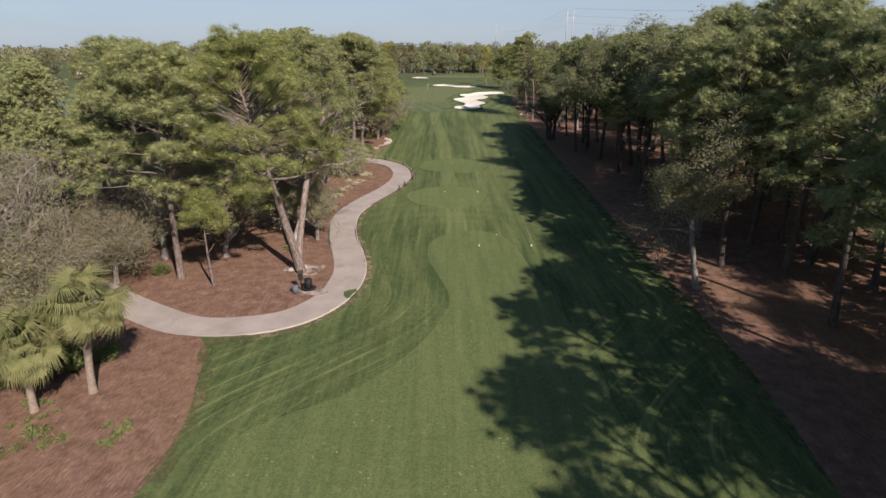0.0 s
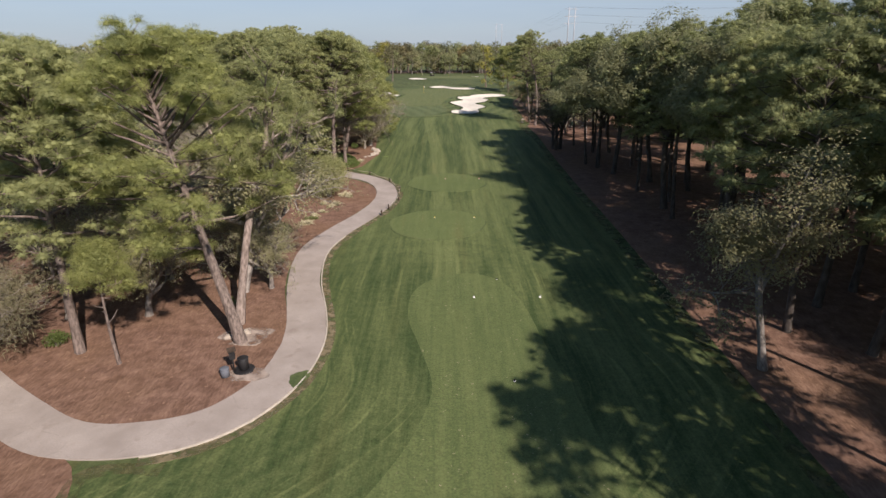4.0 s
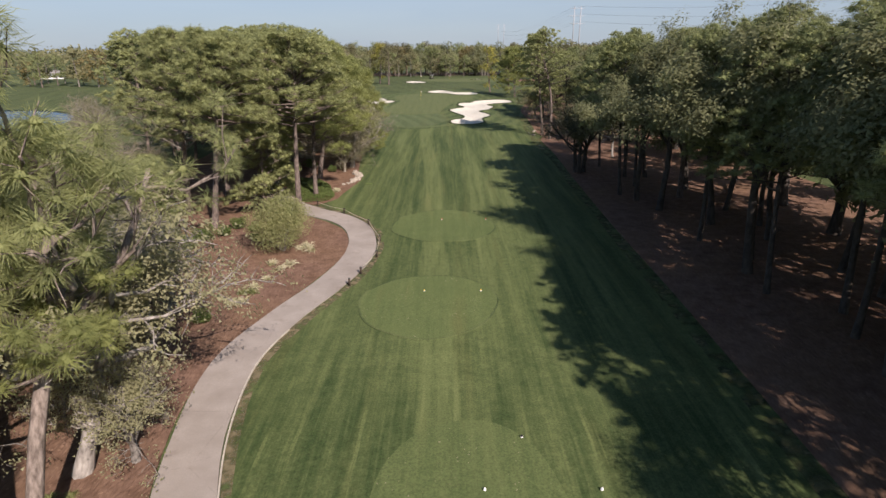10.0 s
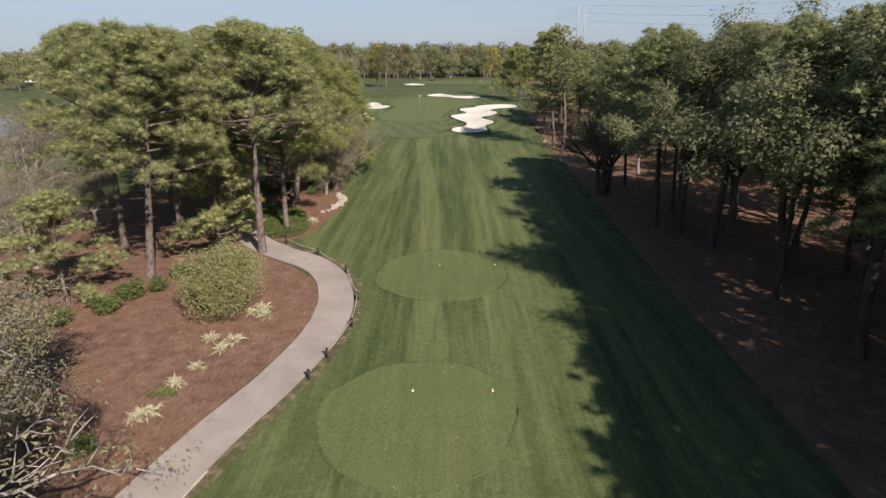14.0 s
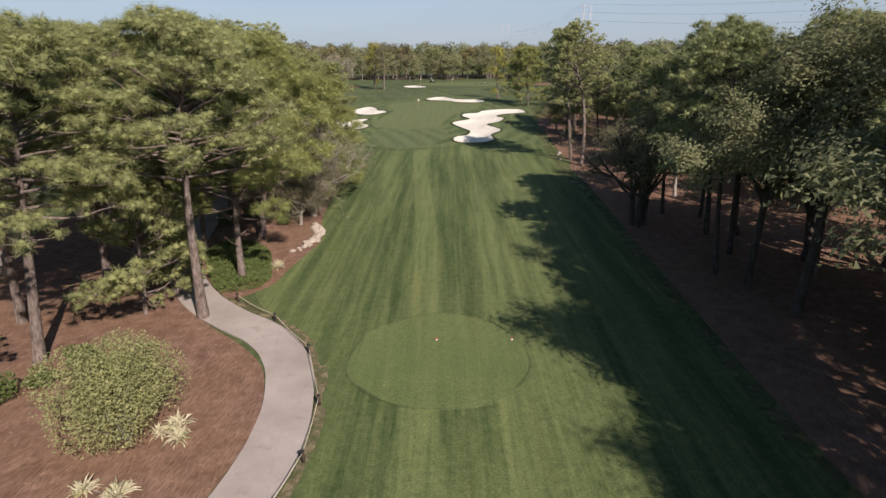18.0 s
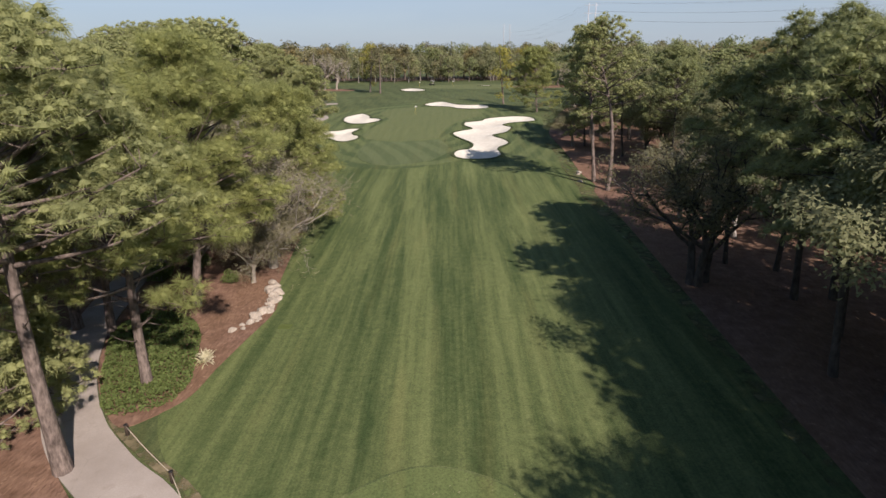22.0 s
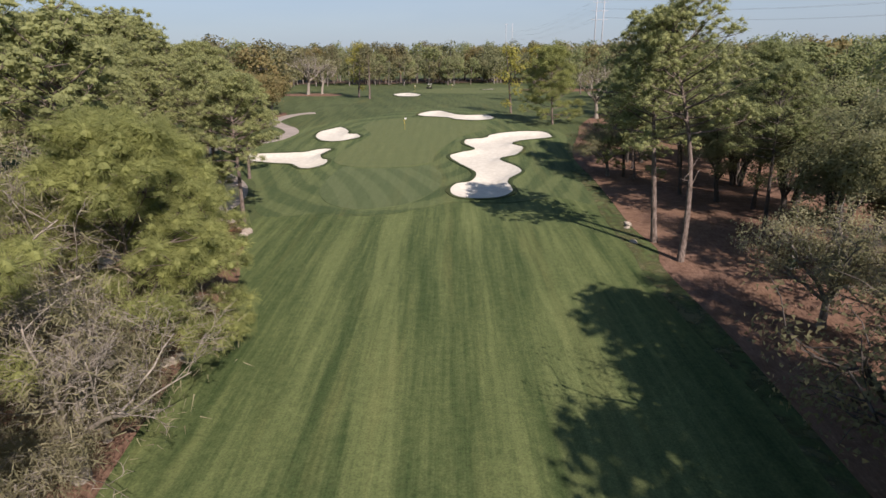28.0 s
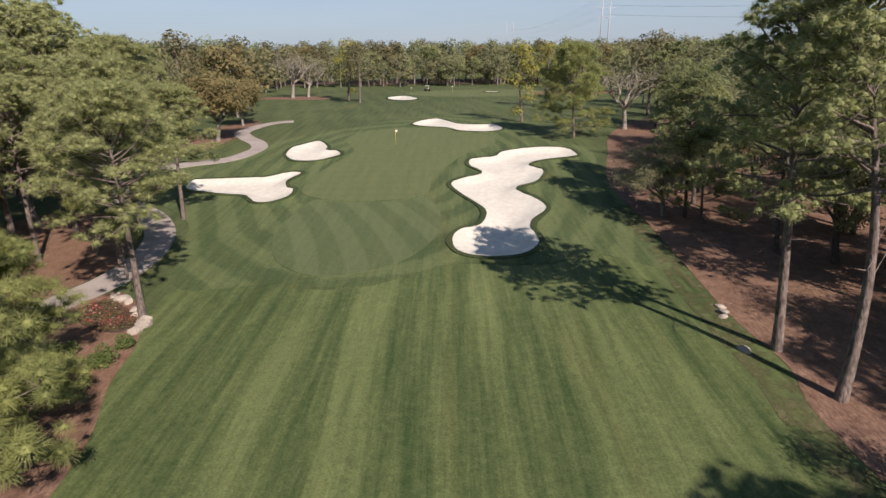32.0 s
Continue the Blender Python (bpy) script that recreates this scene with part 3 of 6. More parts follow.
build_ground()
FAIRWAY = [(-15.5, 14), (-14.6, 22), (-15.4, 27), (-16.5, 32.6), (-11, 33.6), (-8.3, 36.5), (-6.6, 40), (-6.4, 45), (-7.2, 49), (-8.9, 54), (-9.6, 60), (-8.9, 66), (-6.6, 72), (-5.0, 76),
           (-4.6, 82), (-5.5, 87.5), (-8, 92), (-11.5, 96), (-13.2, 100), (-12.4, 106), (-11.8, 111), (-13, 119), (-13.8, 128), (-14.5, 138), (-16, 148), (-17.5, 156), (-14.5, 160),
           (-10, 157.5), (-4, 157), (1, 160), (4, 161.5), (10, 161), (16, 163), (22, 160), (22.8, 146), (22.4, 130), (22, 110), (21.4, 90), (21.2, 72), (20.5, 50), (20, 30), (19.5, 8), (-6, 4), (-14, 6)]
skin("fairway", smooth(FAIRWAY, 3), 0.035, "fairway", "striped green mown fairway grass in sun and tree shade", "fairway", 1.6)
SURROUND = [(-17, 157), (-10.5, 158), (-4, 157.4), (1, 160.4), (4, 161.9), (10, 161.4), (16, 163.4), (20.8, 160), (22, 172), (22.5, 190), (24.5, 204), (19, 214), (16, 226), (14.5, 240), (2, 246), (-8, 240), (-17, 226),
            (-26, 214), (-27.5, 205), (-31, 194), (-33.5, 188), (-30, 180), (-23, 172), (-20.3, 164)]
skin("green_surround", smooth(SURROUND, 4), 0.04, "surround", "ring-mown darker grass round the putting green", "grass", 1.4, [LOOPS[k] for k in ("main", "back", "round", "long")])
skin("putting_green", smooth([(-14.2, 182.5), (-14.4, 190), (-13, 197), (-11.5, 204), (-14.6, 214), (-12.5, 221.5), (-6.5, 225.8), (3.0, 224.2), (9.6, 217.5), (10.2, 209), (5.4, 201.5), (3.0, 195), (1.0, 188), (0.4, 182), (-3.5, 179.6), (-9.8, 179.6)], 5), 0.075, "green", "smooth light olive putting green", "putting green", 1.5)
skin("approach_collar", smooth([(-13.0, 166.8), (-13.4, 172), (-12.3, 179.5), (-9.6, 178.7), (-3.4, 178.7), (0.3, 180), (2.2, 174.4), (1.8, 167.9), (-0.3, 163), (-3.2, 160.3), (-7.3, 159.3), (-11, 161.9)], 5), 0.08, "collar", "diagonally striped short approach grass", "grass", 1.2)
skin("tee_ground", smooth(LONG_TEE, 4), 0.05, "tee_soft", "long closely mown light green tee ground", "tee", 1.4)
for i, (cx, cy, a, b) in enumerate(TEES):
    loop = ellipse(cx, cy, a, b, seed=i + 2)
    skin("tee_ground", loop, 0.06, "tee", "round closely mown light green tee ground", "tee", 1.2)
    v, f = ribbon(np.vstack((loop, loop[:2])), 0.13, 0.066, 0.05, 0.08)
    thing("tee_rim", "thin dark rim of longer grass round the tee", "grass rim", kind="structure", data=mesh("tee_rim", v, f, "surround"))
skin("far_green", ellipse(12, 316, 24, 16, seed=9), 0.06, "green", "far putting green beyond the hole", "putting green", 3)
for k, loop in LOOPS.items():
    skin("sand_bunker", loop, 0.09, "sand", "curving white sand bunker sunk into the grass", "bunker", 0.8)
    v, f = ribbon(np.vstack((loop, loop[:2])), 0.55, 0.115, 0.14, 0.5)
    thing("bunker_lip", "thick dark grass lip round the sand bunker", "grass rim", kind="structure", data=mesh("bunker_lip", v, f, "lip"))

STRAW_NEAR = [(-60, 20), (-40, 8), (-15.6, 12), (-13.6, 19), (-13.4, 22.9), (-14.5, 27.6), (-16.4, 33.0), (-21.8, 35.6), (-28, 39.4), (-44, 50)]
skin("pine_straw_bed", smooth(STRAW_NEAR, 5), 0.05, "straw", "reddish brown pine straw under palms", "pine straw")
STRAW_BEND = [(-28.5, 43), (-23.0, 39.0), (-18.4, 36.4), (-13.9, 36.3), (-11.5, 37.7), (-10.1, 40.4), (-9.6, 44.0), (-10.2, 48), (-11.7, 53), (-12.6, 58), (-12.5, 63), (-11.1, 69), (-9.3, 74), (-7.9, 79.2), (-7.7, 83.4), (-8.8, 87.6),
              (-11, 90.4), (-14, 93), (-17.6, 96.6), (-21.4, 102), (-24, 108), (-26, 118), (-28.5, 132), (-29, 142), (-27.5, 150), (-26.0, 155), (-24.5, 159), (-24.4, 163), (-26, 168), (-30, 173), (-36, 176), (-42, 172), (-42, 150),
              (-40, 120), (-44, 90), (-46, 60), (-40, 52)]
skin("pine_straw_bed", smooth(STRAW_BEND, 4), 0.055, "straw", "reddish brown pine straw bed inside the path", "pine straw", 1.6)
STRAW_ROCKS = [(-14.5, 97.7), (-13.3, 98.4), (-12.0, 100.2), (-11.6, 103), (-11.0, 106.5), (-10.3, 111), (-11.3, 115), (-12.1, 122), (-12.9, 132), (-13.6, 140), (-15.3, 145), (-16.0, 149), (-17.2, 152.2), (-18.8, 154.6),
               (-21.6, 156.4), (-23.5, 152.5), (-24.7, 147), (-25.5, 141), (-25.0, 132), (-23.7, 122), (-22.3, 113.5), (-20.6, 107), (-18.5, 102.5), (-16.2, 99.3)]
skin("pine_straw_bed", smooth(STRAW_ROCKS, 4), 0.06, "straw", "brown pine straw strip with boulders and shrubs", "pine straw")
STRAW_RIGHT = [(18.6, 8), (19.0, 30), (19.4, 50), (19.9, 72), (20, 88), (20.6, 110), (21.2, 130), (20.9, 142), (21.9, 146.5), (21.5, 152.5), (22, 163), (22.3, 172), (22.2, 183), (23.6, 191), (27, 203), (30, 214), (36, 226), (46, 236), (58, 226),
               (52, 200), (56, 170), (48, 140), (54, 100), (50, 60), (56, 30), (40, 4)]
skin("pine_straw_bed", smooth(STRAW_RIGHT, 4), 0.055, "straw", "shaded reddish brown pine straw under tall trees", "pine straw", 1.8)
skin("pine_straw_bed", ellipse(44, 312, 15, 9, seed=4), 0.06, "straw", "red brown straw patch beyond the green", "pine straw", 2)
skin("pine_straw_bed", ellipse(-47, 301, 12, 7, seed=14), 0.06, "straw", "red brown straw island under trees", "pine straw", 2)
skin("pine_straw_bed", ellipse(-39, 222, 4.6, 17, seed=5), 0.06, "straw", "red brown straw under a bronze oak", "pine straw", 2)
# dark colour here stands in for the shade beneath the far tree line
skin("far_pine_straw", ellipse(0, 395, 190, 22, seed=6), 0.06, "soil", "straw sheet coloured dark as shade under the far trees", "pine straw", 6)
skin("pond", ellipse(-118, 166, 27, 25, seed=8), -0.35, "water", "still blue pond beyond the trees", "pond", 5)

def offset(line, d):
    g = np.gradient(line, axis=0)
    return line + np.column_stack((-g[:, 1], g[:, 0])) / np.linalg.norm(g, axis=1)[:, None] * d


line = offset(smooth(PATH_NEAR, 5, False), 0.12)
v, f = ribbon(line, 2.75, 0.09, 0.2, 0.45)
thing("cart_path", "winding pale worn concrete cart path", "path", kind="structure", data=mesh("cart_path", v, f, "path"))


v, f = ribbon(offset(line, -1.46)[25:64], 0.08, 0.105, 0.2)
thing("path_edging", "thin pale edging strip along the cart path", "edging", kind="structure", data=mesh("path_edging", v, f, "curb"))
v, f = ribbon(offset(line, -1.78)[25:102], 0.6, 0.045, 0.05, 0.6)
thing("worn_verge", "worn tan turf beside the path edging", "verge", kind="structure", data=mesh("worn_verge", v, f, "edge"))
EDGE_RIGHT = smooth([(18.6, 12), (19.0, 30), (19.3, 50), (19.7, 72), (19.9, 88), (20.3, 105), (20.6, 118), (20.8, 126), (20.4, 134), (20.2, 140), (20.4, 145), (20.6, 150), (20.8, 156), (21.2, 163), (21.4, 170), (21.4, 177)], 5, False)
v, f = ribbon(EDGE_RIGHT, 2.3, 0.05, 0.08, 1.3)
thing("thin_turf", "thin tan turf along the straw bed edge", "verge", kind="structure", data=mesh("thin_turf", v, f, "thin"))
EDGE_LEFT = smooth([(-13.6, 17), (-13.1, 22.5), (-14.0, 27.4), (-15.6, 31.8), (-14.5, 32.8), (-12, 32.8)], 5, False)
v, f = ribbon(EDGE_LEFT, 0.9, 0.05, 0.08, 0.8)
thing("thin_turf", "thin tan turf along the palm bed edge", "verge", kind="structure", data=mesh("thin_turf", v, f, "thin"))
skin("grass_patch", ellipse(-7.45, 40.3, 0.55, 0.8, 24, 0.08, 2), 0.105, "surround", "small grass patch grown over the path edge", "grass", 0.4)

# ---- trees and shrubs ----
class Build:
    """Collects vertices and faces."""

    def __init__(self):
        self.v, self.f, self.tri = [], [], []

    def tube(self, pts, radii, sides=6):
        base = len(self.v)
        pts = [Vector(p) for p in pts]
        for i, p in enumerate(pts):
            d = (pts[min(i + 1, len(pts) - 1)] - pts[max(i - 1, 0)]).normalized()
            u = d.orthogonal().normalized() if abs(d.z) < 0.9 else Vector((1, 0, 0)).cross(d).normalized()
            w = d.cross(u)
            for k in range(sides):
                a = 2 * math.pi * k / sides
                self.v.append(p + (u * math.cos(a) + w * math.sin(a)) * radii[i])
        for i in range(len(pts) - 1):
            for k in range(sides):
                a, b = base + i * sides + k, base + i * sides + (k + 1) % sides
                self.f.append((a, b, b + sides, a + sides))
        self.v.append(pts[-1])
        tip = len(self.v) - 1
        for k in range(sides):
            self.f.append((base + (len(pts) - 1) * sides + k, base + (len(pts) - 1) * sides + (k + 1) % sides, tip))

    def put(self, pts, faces, out):
        """Adds a leaf whose faces turn to out."""
        b = len(self.v)
        self.v += pts
        flip = (pts[1] - pts[0]).cross(pts[2] - pts[0]).dot(out) < 0
        for f in faces:
            g = tuple(b + i for i in f)
            self.f.append(g[::-1] if flip else g)

    def blade(self, p, d, length, width, droop, rng, joints=2, out=None):
        """A narrow leaf from p along d, bending down."""
        out = out or (d + Vector((0, 0, 0.6))).normalized()
        side = d.cross(out + Vector((rng.gauss(0, 0.35), rng.gauss(0, 0.35), rng.gauss(0, 0.35)))).normalized() * width / 2
        if joints == 1:
            end = p + d * length - Vector((0, 0, droop * length))
            self.put([p - side, p + side, end], [(0, 1, 2)], out)
            return
        mid = p + d * length * 0.55 - Vector((0, 0, droop * length * 0.18))
        end = p + d * length * 0.9 - Vector((0, 0, droop * length))
        self.put([p - side * 0.5, p + side * 0.5, mid + side, mid - side, end], [(0, 1, 2, 3), (3, 2, 4)], out)

    def mop(self, c, r, count, fat, rng, heart=0.55):
        """A drooping head of needles, one of six of its kind, turned and tilted a little."""
        key = (count, fat, heart)
        if key not in HEADS:
            HEADS[key] = [needle_head(k, count, fat, heart) for k in range(6)]
        a, b = rng.uniform(0, 6.283), rng.gauss(0, 0.22)
        turn = np.array(Matrix.Rotation(b, 3, "X") @ Matrix.Rotation(a, 3, "Z"))
        self.tri.append(rng.choice(HEADS[key]) @ turn.T * r + np.array(c))

    def leaf(self, p, size, rng, out=None):
        n = Vector((rng.gauss(0, 1), rng.gauss(0, 1), rng.gauss(0, 1) + 0.9)).normalized()
        if out:
            n = (n * 0.55 + out).normalized()
        u = n.orthogonal().normalized()
        u = (u * math.cos(a := rng.uniform(0, 6.3)) + n.cross(u) * math.sin(a)) * size
        w = n.cross(u) * rng.uniform(0.45, 0.7)
        self.put([p - u * 1.1, p + u * 0.7 + w, p + u * 0.75 - w], [(0, 1, 2)], n)

    def scale(self, k):
        self.v = [v * k for v in self.v]
        self.tri = [t * k for t in self.tri]

    def mesh(self, name, mat, shade=False):
        v, f = [tuple(p) for p in self.v], self.f
        if self.tri:
            t = np.concatenate(self.tri).reshape(-1, 3)
            b = len(v)
            v = v + t.tolist()
            f = f + (np.arange(len(t)).reshape(-1, 3) + b).tolist()
        return mesh(name, v, f, mat, shade)


HEADS = {}


def needle_head(seed, count, fat, heart):
    """Triangles of a needle tuft of radius one: a small dense core, and needles that spread and hang over it."""
    rng = np.random.RandomState(seed + 100)
    a = np.arange(7) * math.pi / 3 + rng.uniform(-0.2, 0.2)
    rings = [np.column_stack((np.cos(a) * w, np.sin(a) * w, np.full(7, z))) * heart for w, z in ((0.62, 0.55), (0.92, 0.0), (0.5, -0.35))]
    tris = []
    for k in range(6):
        tris.append([(0, 0, 0.85 * heart), rings[0][k], rings[0][k + 1]])
        for lo, hi in ((rings[1], rings[0]), (rings[2], rings[1])):
            tris += [[lo[k], lo[k + 1], hi[k + 1]], [lo[k], hi[k + 1], hi[k]]]
    az, e = rng.uniform(0, 6.283, count), np.arcsin(rng.uniform(-0.55, 1.0, count))
    s = np.column_stack((np.cos(az) * np.cos(e), np.sin(az) * np.cos(e), np.sin(e)))
    down = np.column_stack((np.cos(az) * np.sin(e), np.sin(az) * np.sin(e), -np.cos(e)))
    d = s * rng.uniform(0.45, 1.25, (count, 1)) + down * rng.uniform(0.1, 0.75, (count, 1)) + rng.normal(0, 0.2, (count, 3))
    d /= np.linalg.norm(d, axis=1)[:, None]
    side = np.cross(d, s + rng.normal(0, 0.35, (count, 3)))
    side *= fat / np.linalg.norm(side, axis=1)[:, None]
    p = s * np.array((1, 1, 0.85)) * rng.uniform(0.14, 0.66, (count, 1))
    end = p + d * rng.uniform(0.32, 0.54, (count, 1))
    return np.concatenate((np.array(tris, float), np.stack((p - side, p + side, end), 1)))


def bent(rng, p, d, length, n, wander, lift=0.0):
    pts = [Vector(p)]
    d = Vector(d).normalized()
    for _ in range(n):
        d = (d + Vector((rng.uniform(-1, 1), rng.uniform(-1, 1), rng.uniform(-1, 1))) * wander + Vector((0, 0, lift))).normalized()
        pts.append(pts[-1] + d * length / n)
    return pts


def along(pts, t):
    s = t * (len(pts) - 1)
    i = min(int(s), len(pts) - 2)
    return pts[i].lerp(pts[i + 1], s - i)


def taper(r0, r1, n):
    return [r0 + (r1 - r0) * i / (n - 1) for i in range(n)]


def pine_meshes(seed, tall, clear, spread, limbs, blades, size, lean=(0, 0), low=(), fat=0.055, twigs=6, pads=0.0, heart=0.55, bow=0.0, girth=1.0, heads=(11, 8)):
    """Trunk with limbs, and the tufts at their ends. clear: share of bare trunk."""
    rng = random.Random(seed)
    wood, leaf = Build(), Build()
    n = 9
    kink = Vector((rng.uniform(-1, 1), rng.uniform(-1, 1), 0)) * tall * 0.02
    trunk = [Vector((lean[0] * (i / n) ** 1.2, lean[1] * (i / n) ** 1.2, tall * 0.90 * i / n)) + kink * math.sin(3.3 * i / n) + Vector((bow * math.sin(math.pi * i / n), 0, 0)) for i in range(n + 1)]
    r0 = (0.0098 * tall + 0.04) * girth
    wood.tube(trunk, [r0 * 1.3] + taper(r0, r0 * 0.22, n), 8)

    core = along(trunk, min(0.95, clear + 0.12))

    def tuft(p, out, big):
        leaf.mop(p + out * big * 0.15, big * 0.74, blades, fat, rng, heart)

    for k in range(limbs):
        t = clear + (0.97 - clear) * ((k + rng.random()) / limbs) ** 0.75
        up = (t - clear) / (1 - clear)
        p = along(trunk, t)
        a = k * 2.4 + rng.uniform(-0.6, 0.6)
        d = Vector((math.cos(a), math.sin(a), rng.uniform(-0.12, 0.3) + 1.5 * up ** 2.0)).normalized()
        o = p - Vector((core.x, core.y, core.z))
        axis = Vector((1 / spread, 1 / spread, 1 / (tall - core.z)))
        q, w = Vector((o.x * axis.x, o.y * axis.y, o.z * axis.z)), Vector((d.x * axis.x, d.y * axis.y, d.z * axis.z))
        qa, qb, qc = w.dot(w), 2 * q.dot(w), q.dot(q) - 1
        reach = (-qb + math.sqrt(max(0.0, qb * qb - 4 * qa * qc))) / (2 * qa) * (rng.uniform(0.66, 1.0) ** 0.5) - size * 0.4
        reach = max(reach, 0.8)
        limb = bent(rng, p, d, reach, 5, 0.16, 0.02)
        rl = r0 * (0.42 - 0.22 * up)
        wood.tube(limb, taper(rl, 0.025, 6), 4)
        if pads:
            # cushions of small tufts over the outer limb
            for j in range(2):
                c = along(limb, 0.98 - 0.36 * j + rng.uniform(-0.08, 0.0)) + Vector((0, 0, 0.15))
                wide = pads * rng.uniform(0.75, 1.15) * (1 - 0.2 * j)
                for m in range(heads[j]):
                    a, u = rng.uniform(0, 6.283), rng.random()
                    q = c + Vector((math.cos(a) * wide * u ** 0.5, math.sin(a) * wide * u ** 0.5, wide * 0.45 * (1 - u) + rng.uniform(-0.15, 0.1)))
                    if m % 3 == 0:
                        wood.tube([c - Vector((0, 0, 0.15)), q], [0.035, 0.015], 3)
                    tuft(q, Vector((0, 0, 1)), size * rng.uniform(0.7, 1.15))
        for j in range(0 if pads else twigs):
            s = 0.42 + 0.58 * (j + rng.random()) / twigs
            q = along(limb, min(s, 0.98))
            e = (limb[-1] - limb[0]).normalized() * 0.5 + Vector((rng.gauss(0, 0.7), rng.gauss(0, 0.7), rng.uniform(-0.15, 0.9)))
            twig = bent(rng, q, e, min(2.2, reach * rng.uniform(0.2, 0.42)), 2, 0.25, 0.05)
            wood.tube(twig[::2], [0.03, 0.015], 3)
            for m in range(2):
                o = Vector((rng.gauss(0, 0.5), rng.gauss(0, 0.5), 0.7)) + e * 0.5
                tuft(twig[-1] - (twig[-1] - twig[0]) * 0.6 * m + Vector((rng.gauss(0, 0.35), rng.gauss(0, 0.35), rng.gauss(0.2, 0.35))), o.normalized(), size * rng.uniform(0.6, 1.15))
        tuft(limb[-1], (limb[-1] - limb[-2]).normalized(), size * 1.1)
    for (t, a, ln) in low:
        p = along(trunk, t)
        limb = bent(rng, p, (math.cos(a), math.sin(a), 0.25), ln, 4, 0.15, 0.03)
        wood.tube(limb, taper(r0 * 0.3, 0.03, 5), 5)
        for j in range(14):
            q = along(limb, rng.uniform(0.55, 1.0)) + Vector((rng.gauss(0, 0.5), rng.gauss(0, 0.5), rng.gauss(0, 0.35)))
            tuft(q, Vector((rng.gauss(0, 0.5), rng.gauss(0, 0.5), 0.8)).normalized(), size * rng.uniform(0.8, 1.1))
    for k in range(7):
        t = rng.uniform(clear * 0.55, clear + 0.1)
        limb = bent(rng, along(trunk, t), (rng.uniform(-1, 1), rng.uniform(-1, 1), rng.uniform(-0.2, 0.5)), rng.uniform(0.5, 0.35 * spread + 0.6), 3, 0.35)
        wood.tube(limb, taper(0.05, 0.012, 4), 4)
    return wood, leaf


def oak_meshes(seed, tall, spread, clusters, leaves, size, bare=0.0, stems=1, droop=0.0, moss=0, tip=3, clump=0.75, fork_at=(0.2, 0.32), thick=0.55, mops=0, wild=0.28, count=6, slim=False, wide=1.0, girth=1.0, twig=0.012):
    """Short trunk, spreading limbs in three orders, leaf clusters at the ends."""
    rng = random.Random(seed)
    wood, leaf, beard = Build(), Build(), Build()
    r0 = (0.02 * tall + 0.06) * girth
    ends, spots = [], []

    def grow(p, d, length, r, order):
        n = 5 if order < 3 else 2
        limb = bent(rng, p, d, length, n, wild + 0.05 * order, 0.10 - 0.03 * order - droop * 0.05 * order)
        wood.tube(limb, taper(r, r * 0.45, n + 1), (8, 6, 5, 3, 3, 3)[order])
        if order == tip:
            ends.append(limb[-1])
            spots.append(along(limb, rng.uniform(0.4, 0.8)))
            return
        for j in range(4 if order else 5):
            s = 0.35 + 0.65 * (j + rng.random()) / (4 if order else 5)
            q = along(limb, min(0.99, s))
            base = (limb[-1] - limb[0]).normalized()
            e = base * 0.75 + Vector((rng.gauss(0, 0.75), rng.gauss(0, 0.75), rng.uniform(-0.25, 0.65)))
            grow(q, e, length * rng.uniform(0.42, 0.66), max(twig, r * 0.42), order + 1)
        if order > 0:
            spots.append(limb[-1])

    for s in range(stems):
        a0 = rng.uniform(0, 6.3)
        off = Vector((math.cos(a0), math.sin(a0), 0)) * (0.25 * r0 * 8 if stems > 1 else 0)
        fork = tall * rng.uniform(*fork_at)
        trunk = bent(rng, off, Vector((0, 0, 1)) + off * 0.25, fork, 4, 0.10)
        wood.tube(trunk, [r0 * 1.4] + taper(r0, r0 * 0.8, 4), 8)
        boughs = count if stems == 1 else 4
        grow(trunk[-1], (rng.uniform(-0.3, 0.3), rng.uniform(-0.3, 0.3), 1), math.hypot(spread * 0.4, tall * 0.62) * (0.9 - fork_at[0]) * 0.7, r0 * 0.79, 1)
        for k in range(boughs):
            a = a0 + 6.283 * k / boughs + rng.uniform(-0.4, 0.4)
            flat = (rng.uniform(0.55, 1.1) if k % 2 else rng.uniform(0.25, 0.5)) * wide
            d = Vector((math.cos(a) * flat, math.sin(a) * flat, 0.75))
            reach = math.hypot(spread * flat, tall * 0.62 * (1.3 - 1.15 * fork_at[0])) * rng.uniform(0.62, 0.8)
            grow(trunk[-1] - Vector((0, 0, rng.uniform(0, fork * 0.25))), d, reach * 0.78, r0 * thick, 1)
    rng.shuffle(ends)
    pool = ends + spots
    heart = Vector((0, 0, tall * 0.45))
    for c in (pool if mops else []):
        if rng.random() < bare:
            continue
        leaf.mop(c + Vector((rng.gauss(0, 0.2), rng.gauss(0, 0.2), 0.15)), size * rng.uniform(0.8, 1.2), mops, 0.0125, rng, 0.24)
    for k in range(0 if mops else clusters):
        c = pool[k % len(pool)] + Vector((rng.gauss(0, 0.35), rng.gauss(0, 0.35), rng.gauss(0.05, 0.25)))
        if rng.random() < bare:
            continue
        for _ in range(leaves):
            o = Vector((rng.gauss(0, clump * 0.5), rng.gauss(0, clump * 0.5), rng.gauss(0, clump * 0.36)))
            if slim:
                leaf.blade(c + o, (o.normalized() + Vector((rng.gauss(0, 0.6), rng.gauss(0, 0.6), rng.gauss(0.2, 0.5)))).normalized(), rng.uniform(0.25, 0.6), size, 0.1, rng, 1)
                continue
